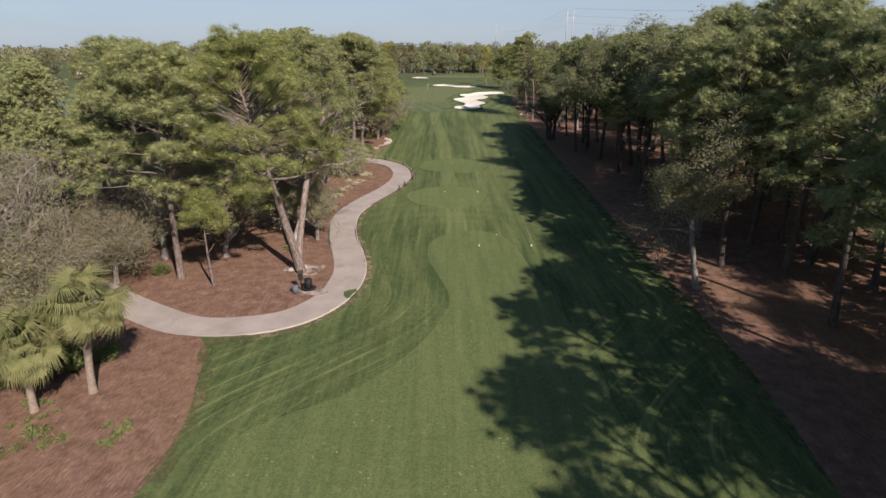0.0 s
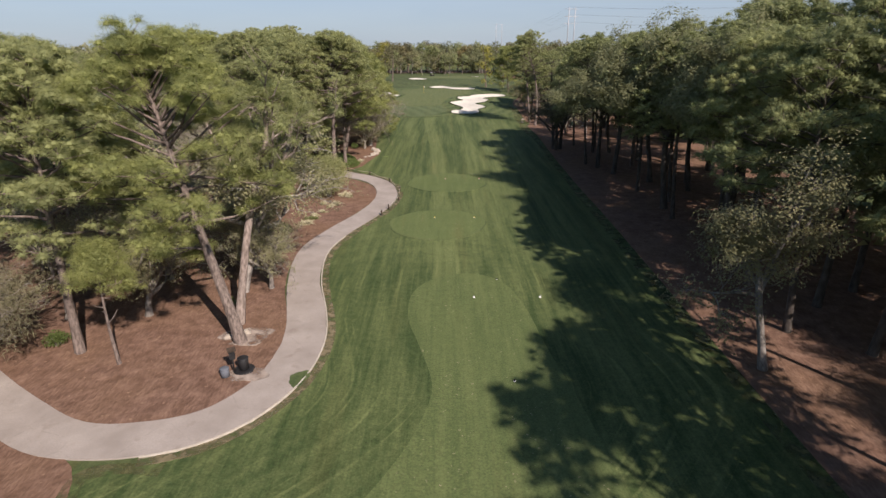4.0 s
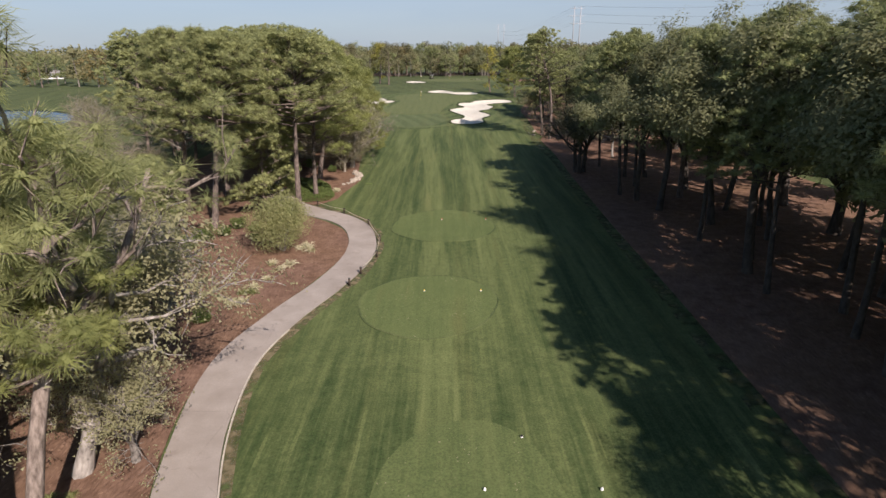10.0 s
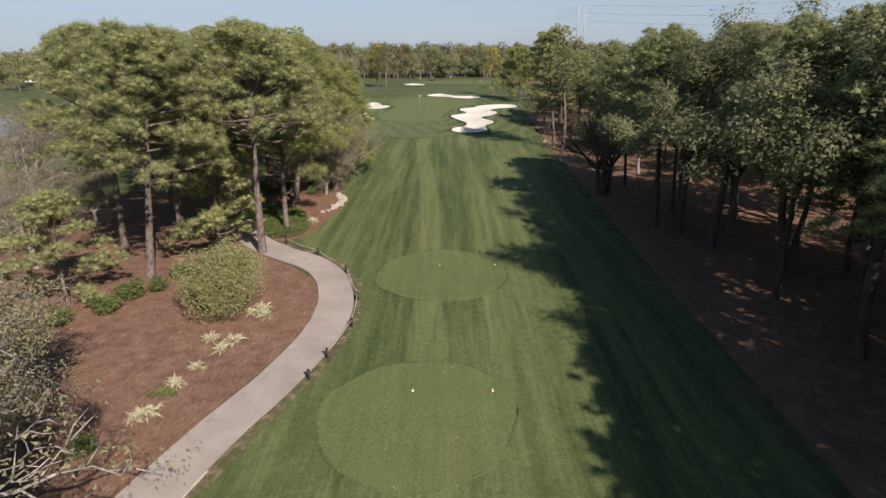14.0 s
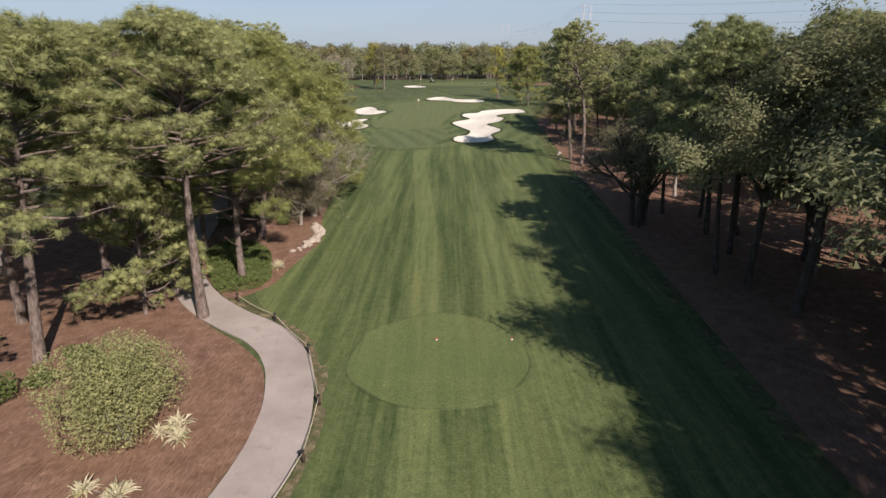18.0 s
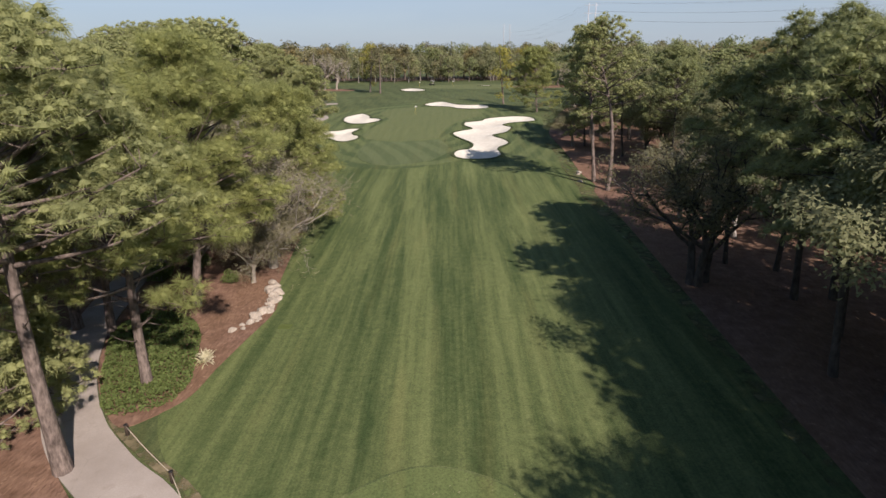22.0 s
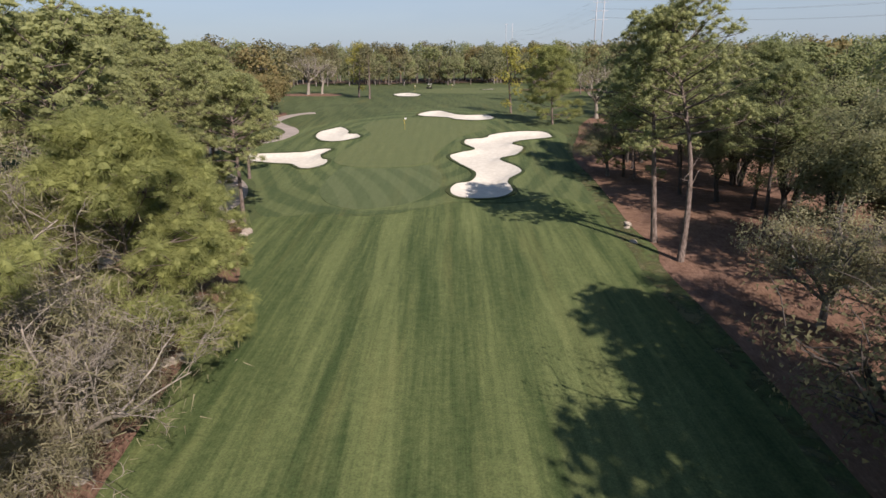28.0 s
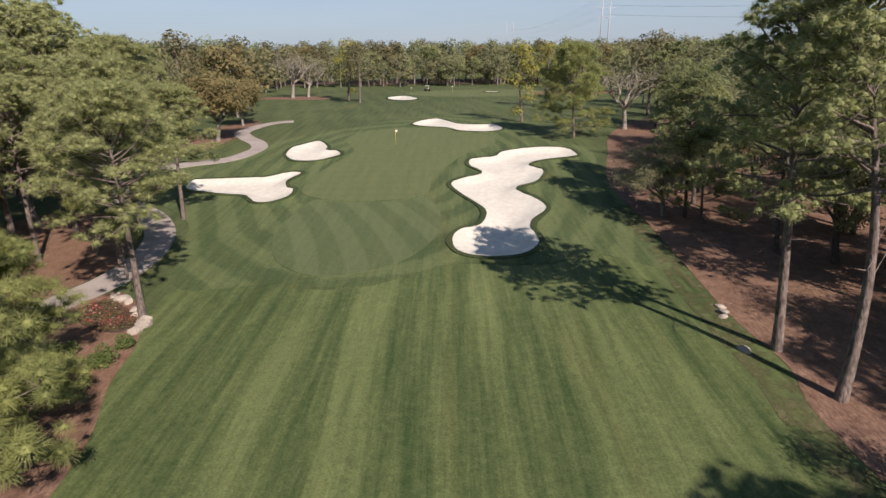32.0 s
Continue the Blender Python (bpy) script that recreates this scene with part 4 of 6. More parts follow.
            leaf.leaf(c + o, size * rng.uniform(0.6, 1.25), rng, (o.normalized() * 0.9 + (c - heart).normalized() * 0.8 + Vector((0, 0, 0.3))).normalized())
    for k in range(moss):
        p = rng.choice(spots)
        for _ in range(16):
            q = p + Vector((rng.gauss(0, 0.16), rng.gauss(0, 0.16), 0))
            beard.blade(q, Vector((rng.gauss(0, 0.08), rng.gauss(0, 0.08), -1)).normalized(), rng.uniform(0.3, 1.0), 0.03, 0.0, rng, 1)
    top = max(v.z for v in wood.v)
    for b in (wood, leaf, beard):
        b.scale(tall / top)
    return wood, leaf, beard


def far_meshes(seed, tall, wide, cards, size, pine):
    """A tree for the distance: trunk, a few limbs and an uneven crown of small clumps."""
    rng = random.Random(seed)
    wood, leaf = Build(), Build()
    trunk = bent(rng, (0, 0, 0), (0, 0, 1), tall * 0.9, 5, 0.05)
    wood.tube(trunk, taper(0.02 * tall, 0.05, 6), 6)
    lobes = []
    for k in range(13):
        t = rng.uniform(0.10 if not pine else 0.26, 0.97)
        a = rng.uniform(0, 6.3)
        p = along(trunk, t)
        fall = max(0.0, math.sin(math.pi * min(1, (t - 0.08) * 1.02))) ** 0.6
        fall = fall if pine else 0.5 + 0.5 * fall
        q = p + Vector((math.cos(a), math.sin(a), 0.35)) * wide * fall * rng.uniform(0.3, 0.8)
        wood.tube(bent(rng, p, q - p, (q - p).length, 2, 0.15), taper(0.1, 0.03, 3), 3)
        lobes.append((q, wide * rng.uniform(0.28, 0.48)))
    lobes.append((trunk[-1], wide * 0.4))
    for k in range(cards):
        c, r = lobes[k % len(lobes)]
        d = Vector((rng.gauss(0, 1), rng.gauss(0, 1), rng.gauss(0.25, 0.8))).normalized() * r * rng.uniform(0.5, 1.08)
        d.z *= 0.72
        soft = (d.normalized() + Vector((0, 0, 0.35))).normalized()
        for _ in range(3):
            leaf.leaf(c + d + Vector((rng.gauss(0, size), rng.gauss(0, size), rng.gauss(0, size * 0.7))), size * rng.uniform(0.5, 1.1) * (0.85 if pine else 1), rng, soft)
    return wood, leaf


BUILT = {}


def root(name, label, category, group):
    return thing(name, label, category, group)


def make_pine(key, label, mat, bark="pine_bark", **kw):
    wood, leaf = pine_meshes(**kw)
    ob = root("pine_tree", label, "pine tree", "pines")
    part("trunk", wood.mesh("pine_trunk", bark, True), ob)
    part("crown", leaf.mesh("pine_crown", mat), ob)
    return ob


def make_oak(key, label, mat, bark="oak_bark", name="oak_tree", **kw):
    wood, leaf, beard = oak_meshes(**kw)
    ob = root(name, label, name.replace("_", " "), "broadleaf trees")
    part("trunk", wood.mesh("oak_trunk", bark, True), ob)
    if leaf.f:
        part("crown", leaf.mesh("oak_crown", mat), ob)
    if beard.f:
        tagged(part("moss", beard.mesh("moss", "moss"), ob, "grey hanging moss"), kind="stuff")
    return ob


def make_gnarled(key, label, mat, bark, **kw):
    """A pine with a forked, twisted frame."""
    wood, leaf, _ = oak_meshes(**kw)
    ob = root("pine_tree", label, "pine tree", "pines")
    part("trunk", wood.mesh("pine_trunk", bark, True), ob)
    part("crown", leaf.mesh("pine_crown", mat), ob)
    return ob


def make_far(key, label, mat, name, bark, **kw):
    wood, leaf = far_meshes(**kw)
    ob = root(name, label, name.replace("_", " "), "distant trees")
    part("trunk", wood.mesh("far_trunk", bark, True), ob)
    part("crown", leaf.mesh("far_crown", mat), ob)
    return ob


PINE = "tall slash pine with bare brown trunk and tufted green needles"
DARKPINE = "tall dark green pine in the shaded wood"
KINDS = {
    "pine_a": lambda k: make_pine(k, PINE, "needle", seed=11, tall=20.5, clear=0.50, spread=6.3, limbs=62, girth=1.4, blades=120, fat=0.0195, size=0.90, heads=(10, 7), pads=1.5, heart=0.36),
    "pine_b": lambda k: make_pine(k, PINE, "needle", seed=12, tall=20.5, clear=0.46, spread=6.2, limbs=60, girth=1.25, blades=120, fat=0.0195, size=0.90, heads=(10, 7), pads=1.5, heart=0.36),
    "pine_c": lambda k: make_pine(k, "broad flat-topped pine with a forked crown", "needle", seed=13, tall=20.5, clear=0.53, spread=7.2, limbs=66, girth=1.45, blades=120, fat=0.0195, size=0.90, heads=(10, 7), pads=1.55, heart=0.36),
    "pine_lean": lambda k: make_pine(k, "leaning old pine with twisted limbs and bright needle tufts", "needle_yellow", seed=14, tall=21.5, clear=0.44, spread=8.4, limbs=56, girth=1.6, blades=270, fat=0.0125, size=1.08, pads=1.7, heart=0.32, heads=(7, 5), lean=(-5.5, 3.0), low=((0.36, 3.4, 3.5), (0.3, 2.4, 2.6))),
    "pine_droop": lambda k: make_pine(k, "full pine with drooping long needles", "needle_yellow", seed=15, tall=18, clear=0.32, spread=6.6, limbs=52, girth=1.35, blades=270, fat=0.0125, size=1.0, pads=1.5, heart=0.34, heads=(7, 5)),
    "pine_dark": lambda k: make_pine(k, DARKPINE, "needle_dark", "shaded_bark", seed=24, tall=20, clear=0.46, spread=5.8, limbs=42, blades=90, size=0.88, fat=0.024, pads=1.5, heart=0.36, heads=(9, 6)),
    "pine_twist": lambda k: make_gnarled(k, "old pine with pale twisted limbs and open crown", "needle", "pale_pine_bark", seed=27, tall=20.0, spread=7.5, clusters=0, leaves=0, size=0.8, fork_at=(0.56, 0.58), thick=0.72, mops=260, bare=0.42, wild=0.40, count=6, wide=1.2, girth=0.62),
    "pine_slim": lambda k: make_pine(k, "tall slender pine with an open feathery crown", "needle", seed=16, tall=20.5, clear=0.46, spread=4.6, limbs=40, girth=1.1, blades=54, fat=0.022, size=0.74, pads=1.3, heart=0.38),
    "pine_bow": lambda k: make_pine(k, "tall bowed pine with an open feathery crown", "needle", seed=17, tall=20.5, clear=0.54, spread=4.8, limbs=40, girth=1.1, blades=54, fat=0.022, size=0.74, pads=1.3, heart=0.38, lean=(-0.6, 0.6), bow=1.3),
    "pine_young": lambda k: make_pine(k, "young pine with a thin trunk and few tufts", "needle_yellow", seed=18, tall=8, clear=0.66, spread=1.9, limbs=11, blades=200, fat=0.014, size=0.85, heart=0.24),
    "pine_bush": lambda k: make_pine(k, "young bushy bright green pine", "needle_yellow", seed=19, tall=13, clear=0.07, spread=5.8, limbs=52, blades=270, fat=0.0125, size=1.0, pads=1.5, heart=0.34, heads=(7, 5)),
    "pine_low": lambda k: make_pine(k, "low bushy pine among the trunks", "needle", seed=20, tall=7, clear=0.10, spread=3.4, limbs=24, blades=60, fat=0.026, size=0.66, pads=0.95, heart=0.4),
    "mid_pine_a": lambda k: make_pine(k, DARKPINE, "needle_dark", "shaded_bark", seed=21, tall=20, clear=0.45, spread=5.0, limbs=26, blades=20, size=0.72, fat=0.06, pads=1.4),
    "mid_pine_b": lambda k: make_pine(k, DARKPINE, "needle_dark", "shaded_bark", seed=22, tall=19, clear=0.40, spread=5.6, limbs=28, blades=20, size=0.72, fat=0.06, pads=1.4),
    "mid_pine_c": lambda k: make_pine(k, "green pine among other trees in the belt", "needle", seed=23, tall=19, clear=0.40, spread=5.6, limbs=40, girth=1.1, blades=34, size=0.84, fat=0.042, pads=1.45, heart=0.42),
    "oak_moss": lambda k: make_oak(k, "old live oak with grey twisted limbs and moss", "pale_leaf", "oak_bark", seed=31, tall=11, spread=7.0, twig=0.022, clusters=760, leaves=22, size=0.085, clump=0.6, moss=50, bare=0.25, thick=0.62, wild=0.36, tip=4),
    "oak_pale": lambda k: make_oak(k, "sparse oak with pale grey bare limbs and moss", "pale_leaf", "pale_bark", seed=32, tall=11.0, spread=7.0, twig=0.026, clusters=1000, leaves=24, size=0.075, clump=0.6, bare=0.2, moss=30, count=8, thick=0.64, wild=0.36, fork_at=(0.40, 0.44), tip=4, girth=0.95),
    "oak_lean": lambda k: make_oak(k, "olive live oak leaning out of the wood, with pale twigs", "oak_leaf", "oak_bark", seed=33, tall=14.0, spread=6.4, clusters=900, leaves=26, size=0.085, clump=0.7, fork_at=(0.42, 0.46), tip=4, bare=0.1, girth=0.7),
    "oak_full": lambda k: make_oak(k, "rounded olive green live oak", "oak_leaf", seed=33, tall=11.5, spread=7.0, clusters=800, leaves=24, size=0.09, clump=0.85),
    "oak_shade": lambda k: make_oak(k, "dense dark live oak in the shaded wood", "oak_dark", "shaded_bark", seed=34, tall=16, spread=7.5, clusters=900, leaves=22, size=0.15, clump=0.95),
    "oak_edge": lambda k: make_oak(k, "tall dark live oak at the edge of the wood", "oak_dark", "shaded_bark", seed=34, tall=16, spread=7.5, clusters=1050, leaves=54, size=0.105, clump=0.85, fork_at=(0.42, 0.5), girth=0.65),
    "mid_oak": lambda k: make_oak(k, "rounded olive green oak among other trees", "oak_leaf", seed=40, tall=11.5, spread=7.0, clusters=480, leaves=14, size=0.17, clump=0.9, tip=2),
    "oak_back": lambda k: make_oak(k, "tall dark live oak deep in the wood", "oak_dark", "shaded_bark", seed=39, tall=17, spread=7.5, clusters=480, leaves=12, size=0.30, clump=1.2),
    "oak_twin": lambda k: make_oak(k, "multi-stemmed dark live oak on straw", "oak_mid", "shaded_bark", seed=35, tall=12, spread=7.5, clusters=520, leaves=22, size=0.10, stems=3, clump=0.85),
    "oak_bronze": lambda k: make_oak(k, "round bronze-leaved oak beside the path", "oak_brown", seed=36, tall=11, spread=6.0, clusters=900, leaves=20, size=0.19, clump=0.95),
    "bare_tree": lambda k: make_oak(k, "nearly leafless tree of fine grey twigs", "dry_leaf", "grey_twig", "bare_tree", seed=37, tall=12, spread=6.5, clusters=500, leaves=8, size=0.04, tip=5, thick=0.46, clump=0.8, slim=True),
    "bare_low": lambda k: make_oak(k, "tangle of grey brown bare branches", "dry_leaf", "grey_twig", "bare_tree", seed=38, tall=9, spread=6.0, clusters=1000, leaves=12, size=0.04, tip=5, droop=0.4, clump=0.8, thick=0.46, slim=True),
    "far_oak_a": lambda k: make_far(k, "rounded green tree in the far wood", "oak_leaf", "broadleaf_tree", "oak_bark", seed=41, tall=17, wide=7.0, cards=380, size=0.66, pine=False),
    "far_oak_b": lambda k: make_far(k, "dark rounded tree in the far wood", "oak_dark", "broadleaf_tree", "oak_bark", seed=42, tall=18, wide=7.5, cards=380, size=0.66, pine=False),
    "far_oak_c": lambda k: make_far(k, "bronze green tree in the far wood", "oak_brown", "broadleaf_tree", "oak_bark", seed=43, tall=16, wide=6.5, cards=340, size=0.66, pine=False),
    "far_pine": lambda k: make_far(k, "green pine in the far wood", "oak_mid", "pine_tree", "pine_bark", seed=44, tall=20, wide=6.0, cards=340, size=0.66, pine=True),
    "far_pine_b": lambda k: make_far(k, "dark green pine in the far wood", "needle_dark", "pine_tree", "pine_bark", seed=46, tall=19, wide=6.5, cards=340, size=0.66, pine=True),
    "far_yellow": lambda k: make_far(k, "slender tree with yellow-green leaves", "oak_yellow", "broadleaf_tree", "pine_bark", seed=45, tall=17, wide=4.6, cards=420, size=0.34, pine=False),
    "far_bare": lambda k: make_oak(k, "leafless grey tree in the distance", "dry_leaf", "grey_twig", "bare_tree", seed=47, tall=15, spread=6.5, clusters=300, leaves=5, size=0.12, tip=3),
}


def place(kind, x, y, size=1.0, turn=0.0, lean=0.0, label=""):
    """A tree at a place in the plan. lean: degrees towards +x, or towards +x and +y."""
    lean, tip = lean if isinstance(lean, tuple) else (lean, 0)
    m = pose(x, y, h(x, y) - 0.08) @ pose(0, 0, 0, -tip, lean, 0) @ pose(0, 0, 0, 0, 0, turn)
    if kind not in BUILT:
        BUILT[kind] = KINDS[kind](kind)
        ob = BUILT[kind]
        ob.matrix_basis = m
    else:
        ob = copy_thing(BUILT[kind], m)
    ob.scale = (size, size, size)
    return tagged(ob, label)

# ---- trees in their places ----
# trees at the edge lean to the open fairway
LEAN_OF = {(-23.0, 88.7): 9, (-15.3, 94.6): 3.5, (-14.8, 101.2): 5, (-12.4, 44.7): 0, (-22.4, 43.4): 1.5, (-19.1, 42.0): 0, (22.8, 143.5): -8, (22.2, 148.2): -7, (-17.6, 152.9): 1, (-15.0, 52.6): (15, 14), (-13.4, 47.2): 8, (-16.6, 111.8): 6, (20.8, 41.3): -17, (26.5, 54): -3, (-12.9, 119.0): 6, (-20.0, 121.0): 4}
for kind, x, y, size, turn in [
    ("bare_tree", -54, 120, 1.0, 20), ("bare_tree", -49, 112, 0.9, 200), ("pine_b", -22.4, 43.4, 0.93, 40), ("pine_young", -19.1, 42.0, 1.0, 70), ("pine_lean", -12.4, 44.7, 0.92, 0), ("pine_twist", -13.4, 47.2, 0.98, 120), ("oak_moss", -12.9, 53.4, 0.62, 120), ("oak_moss", -15.4, 57.5, 0.72, 20), ("oak_pale", -15.0, 52.6, 1.3, 165), ("oak_pale", -19.0, 65.5, 0.95, 40), ("pine_dark", 27.0, 71.5, 0.98, 40), ("oak_edge", 26.0, 99.5, 1.14, 200),
    ("oak_moss", -18.0, 60.5, 0.8, 250), ("pine_a", -23.0, 88.7, 0.98, 10), ("pine_c", -15.3, 94.6, 0.98, 80), ("pine_droop", -14.8, 101.2, 0.95, 200), ("pine_droop", -16.6, 111.8, 1.06, 15),
    ("pine_b", -30, 53, 0.95, 160), ("bare_low", -28.5, 34, 1.15, 0), ("bare_low", -27.0, 29.5, 0.9, 140), ("bare_tree", -33, 40, 1.0, 200), ("bare_low", -27.5, 42.5, 1.0, 70), ("oak_full", -31, 27, 0.8, 70), ("bare_tree", -35, 33, 0.9, 100), ("oak_full", -36, 30, 0.9, 30),
    ("pine_low", -19.8, 95.2, 1.4, 30), ("pine_low", -18.6, 97.8, 0.8, 90), ("pine_b", -28, 94, 1.0, 20), ("pine_a", -26.5, 102, 0.98, 130), ("pine_c", -23.5, 108.5, 0.93, 60), ("pine_b", -31, 111, 1.0, 210), ("pine_b", -21, 102, 0.78, 300), ("bare_tree", -12.9, 119.0, 0.9, 40), ("bare_low", -13.6, 115.8, 0.8, 150), ("bare_low", -13.2, 121.5, 0.85, 300), ("bare_low", -20.0, 121.0, 0.85, 10), ("bare_tree", -21.5, 126.5, 1.3, 10), ("pine_bush", -13.9, 126.6, 1.13, 110), ("pine_bush", -15.8, 135.0, 0.92, 0), ("pine_b", -20.5, 107.5, 0.9, 0), ("pine_low", -19.5, 99.0, 0.8, 0), ("pine_b", -25.5, 113.0, 0.9, 240), ("oak_shade", 36, 152, 0.8, 0), ("oak_shade", 33.5, 160.5, 0.72, 90), ("oak_shade", 42, 160, 0.9, 200), ("oak_shade", 31.5, 181, 0.7, 40), ("oak_shade", 44, 150, 0.9, 130), ("oak_shade", 38, 140, 0.85, 290), ("oak_shade", 36, 178, 0.75, 10), ("oak_shade", 44, 133, 0.9, 170), ("oak_shade", 45, 178, 0.85, 250), ("oak_shade", 36, 190, 0.8, 70), ("pine_droop", -22, 118, 0.95, 130), ("pine_dark", 26.6, 119.5, 0.84, 40), ("oak_moss", -22, 55, 0.95, 30), ("oak_moss", -21, 70, 0.8, 150), ("oak_full", -27, 57, 0.85, 60), ("oak_moss", -20.5, 48.5, 0.8, 200), ("oak_moss", -26, 48, 0.9, 310), ("pine_low", -27, 84, 1.2, 170), ("oak_moss", -25, 67, 0.8, 80), ("pine_bush", -19.0, 142.5, 0.75, 80),
    ("pine_b", -17.6, 152.9, 0.75, 300), ("pine_c", -31, 177, 0.85, 10), ("pine_b", -36, 166, 0.9, 100), ("pine_b", -23.5, 161.0, 0.8, 20), ("pine_c", -29.5, 147.0, 0.93, 70), ("pine_b", -33.5, 155.5, 0.9, 150), ("pine_b", -35, 62, 0.82, 30), ("pine_b", -39, 69, 0.85, 110), ("pine_b", -33.5, 56.5, 0.8, 260), ("pine_b", -24.1, 173.4, 0.66, 200), ("pine_young", -21.7, 158.6, 0.7, 0), ("pine_slim", -31.3, 162.4, 0.75, 30), ("pine_slim", -32.7, 169.5, 0.8, 120),
    ("pine_young", -26.7, 163.1, 0.9, 210), ("oak_bronze", -36.5, 214, 0.95, 10), ("oak_bronze", -38.5, 232, 0.8, 130), ("bare_tree", -23, 127, 1.0, 60), ("oak_pale", -20, 141, 0.75, 200),
    ("pine_bow", 22.8, 143.5, 1.02, 0), ("pine_slim", 22.2, 148.2, 1.0, 100), ("pine_dark", 26.5, 172.5, 0.70, 40), ("pine_dark", 30.5, 163.5, 0.80, 130), ("pine_dark", 29.5, 181, 0.72, 220), ("pine_dark", 36, 157.5, 0.85, 300), ("pine_dark", 33.5, 150.5, 0.78, 10), ("oak_twin", 39.6, 169, 0.95, 40), ("oak_moss", 27.6, 132.2, 0.85, 70), ("oak_twin", 22.4, 115.4, 1.0, 10),
    ("pine_dark", 28.5, 112.5, 1.02, 30), ("oak_shade", 34, 141, 0.85, 20), ("pine_slim", 36, 130.6, 0.85, 220), ("pine_b", 29.1, 176.9, 0.62, 20),
    ("pine_low", 27.5, 171, 1.3, 140), ("oak_full", 24.6, 173.2, 0.6, 210), ("oak_twin", 39.1, 167.7, 0.7, 300), ("far_yellow", 17.7, 233.3, 0.95, 0), ("far_yellow", 27.3, 261.2, 0.95, 90),
    ("pine_bush", 24.3, 214.7, 1.15, 60), ("far_yellow", -27.5, 291.1, 1.1, 200), ("far_pine", -22.7, 282.6, 0.85, 30), ("far_bare", 35, 222, 0.8, 0), ("far_bare", -47, 301, 1.0, 60), ("far_bare", -43, 305, 0.8, 170),
    ("oak_lean", 20.8, 41.3, 1.0, 30), ("pine_b", 26.5, 54, 0.97, 75), ("pine_dark", 22.5, 14, 1.12, 20), ("pine_dark", 21.5, 4, 1.15, 140), ("pine_dark", 25.5, 21, 1.05, 60), ("pine_dark", 22, -6, 1.1, 250), ("oak_shade", 27, 9, 1.2, 10), ("pine_dark", 26.5, 27, 0.95, 100), ("pine_dark", 27.8, 35, 1.05, 10), ("pine_dark", 24.5, 23.0, 1.05, 200), ("pine_dark", 25.0, 46, 1.0, 10), ("oak_edge", 28.0, 60, 1.33, 80), ("oak_edge", 27.6, 75.6, 1.35, 150), ("pine_dark", 29.0, 64.5, 1.02, 250), ("pine_dark", 27.2, 84, 1.0, 220), ("oak_edge", 27.2, 95.0, 1.30, 300), ("pine_dark", 28.2, 107, 0.95, 15), ("oak_edge", 31.5, 112.5, 1.09, 140), ("pine_dark", 30.2, 118.0, 0.9, 260), ("pine_dark", 24.7, 102.2, 0.97, 70), ("oak_pale", 30.5, 126.0, 0.8, 30), ("far_oak_a", -188, 306, 0.8, 0), ("far_oak_b", -197, 315, 0.7, 40), ("far_oak_a", -176, 300, 0.7, 90), ("oak_shade", 34.5, 105.6, 1.1, 10), ("pine_b", 32, 101, 1.0, 200), ("oak_pale", -23.5, 60, 0.9, 160), ("pine_dark", 30.6, 68, 1.05, 10), ("pine_dark", 29.5, 78.7, 1.05, 120), ("oak_edge", 30.8, 89.5, 1.36, 50),
]:
    place(kind, x, y, size, turn, LEAN_OF.get((x, y), 3.5 if x < 0 else -3.5))


def scatter(seed, count, region, kinds, gap, sizes, avoid):
    """Trees strewn over a plan region, kept apart from one another."""
    rng = random.Random(seed)
    done = 0
    for _ in range(count * 30):
        if done == count:
            break
        x, y = rng.uniform(region[0], region[1]), rng.uniform(region[2], region[3])
        if any((x - a) ** 2 + (y - b) ** 2 < (gap if g is None else g) ** 2 for a, b, g in avoid):
            continue
        avoid.append((x, y, None))
        place(rng.choice(kinds), x, y, rng.uniform(*sizes), rng.uniform(0, 360))
        done += 1


TAKEN = [(o.location.x, o.location.y, None) for o in scene.objects if o.parent is None and o.get("category", "").endswith("tree")]
PATH_CLEAR = [(p[0], p[1], 3.2) for p in line[::3]]
TAKEN += PATH_CLEAR
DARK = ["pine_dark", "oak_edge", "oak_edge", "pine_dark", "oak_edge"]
BACK = ["mid_pine_a", "oak_back", "oak_back", "mid_pine_b", "oak_back", "mid_pine_c"]
MIXED = ["mid_pine_c", "mid_pine_c", "mid_oak", "mid_pine_c", "mid_oak", "bare_tree", "mid_pine_c"]
FAR = ["far_oak_a", "far_oak_b", "far_oak_c", "far_pine", "far_pine_b", "far_oak_b", "far_pine_b"]
scatter(1, 13, (27.5, 36, 34, 106), DARK, 4.8, (1.0, 1.16), TAKEN)
scatter(13, 10, (25, 36, -24, 34), DARK, 4.8, (0.95, 1.1), TAKEN)
scatter(2, 15, (36, 46, -14, 112), BACK, 5.4, (1.0, 1.16), TAKEN)
scatter(16, 24, (46, 72, -40, 112), ["far_oak_b", "far_oak_b", "far_pine_b", "far_oak_a"], 6.5, (1.0, 1.15), TAKEN)
scatter(3, 34, (40, 66, 112, 235), BACK, 6.5, (0.6, 0.85), TAKEN)
scatter(4, 14, (-46, -26, 12, 46), MIXED, 5.5, (0.6, 0.85), TAKEN)
scatter(5, 9, (-32, -20.5, 84, 118), ["pine_b", "oak_moss", "mid_oak", "pine_b"], 6.5, (0.7, 0.9), TAKEN)
scatter(14, 10, (-46, -31, 46, 70), MIXED, 6, (0.6, 0.85), TAKEN)
scatter(15, 8, (-48, -31, 70, 118), ["bare_low", "bare_tree", "oak_pale"], 6, (0.5, 0.8), TAKEN)
GREEN = ["mid_pine_c", "mid_pine_c", "mid_pine_c", "bare_tree", "mid_pine_c", "mid_oak"]
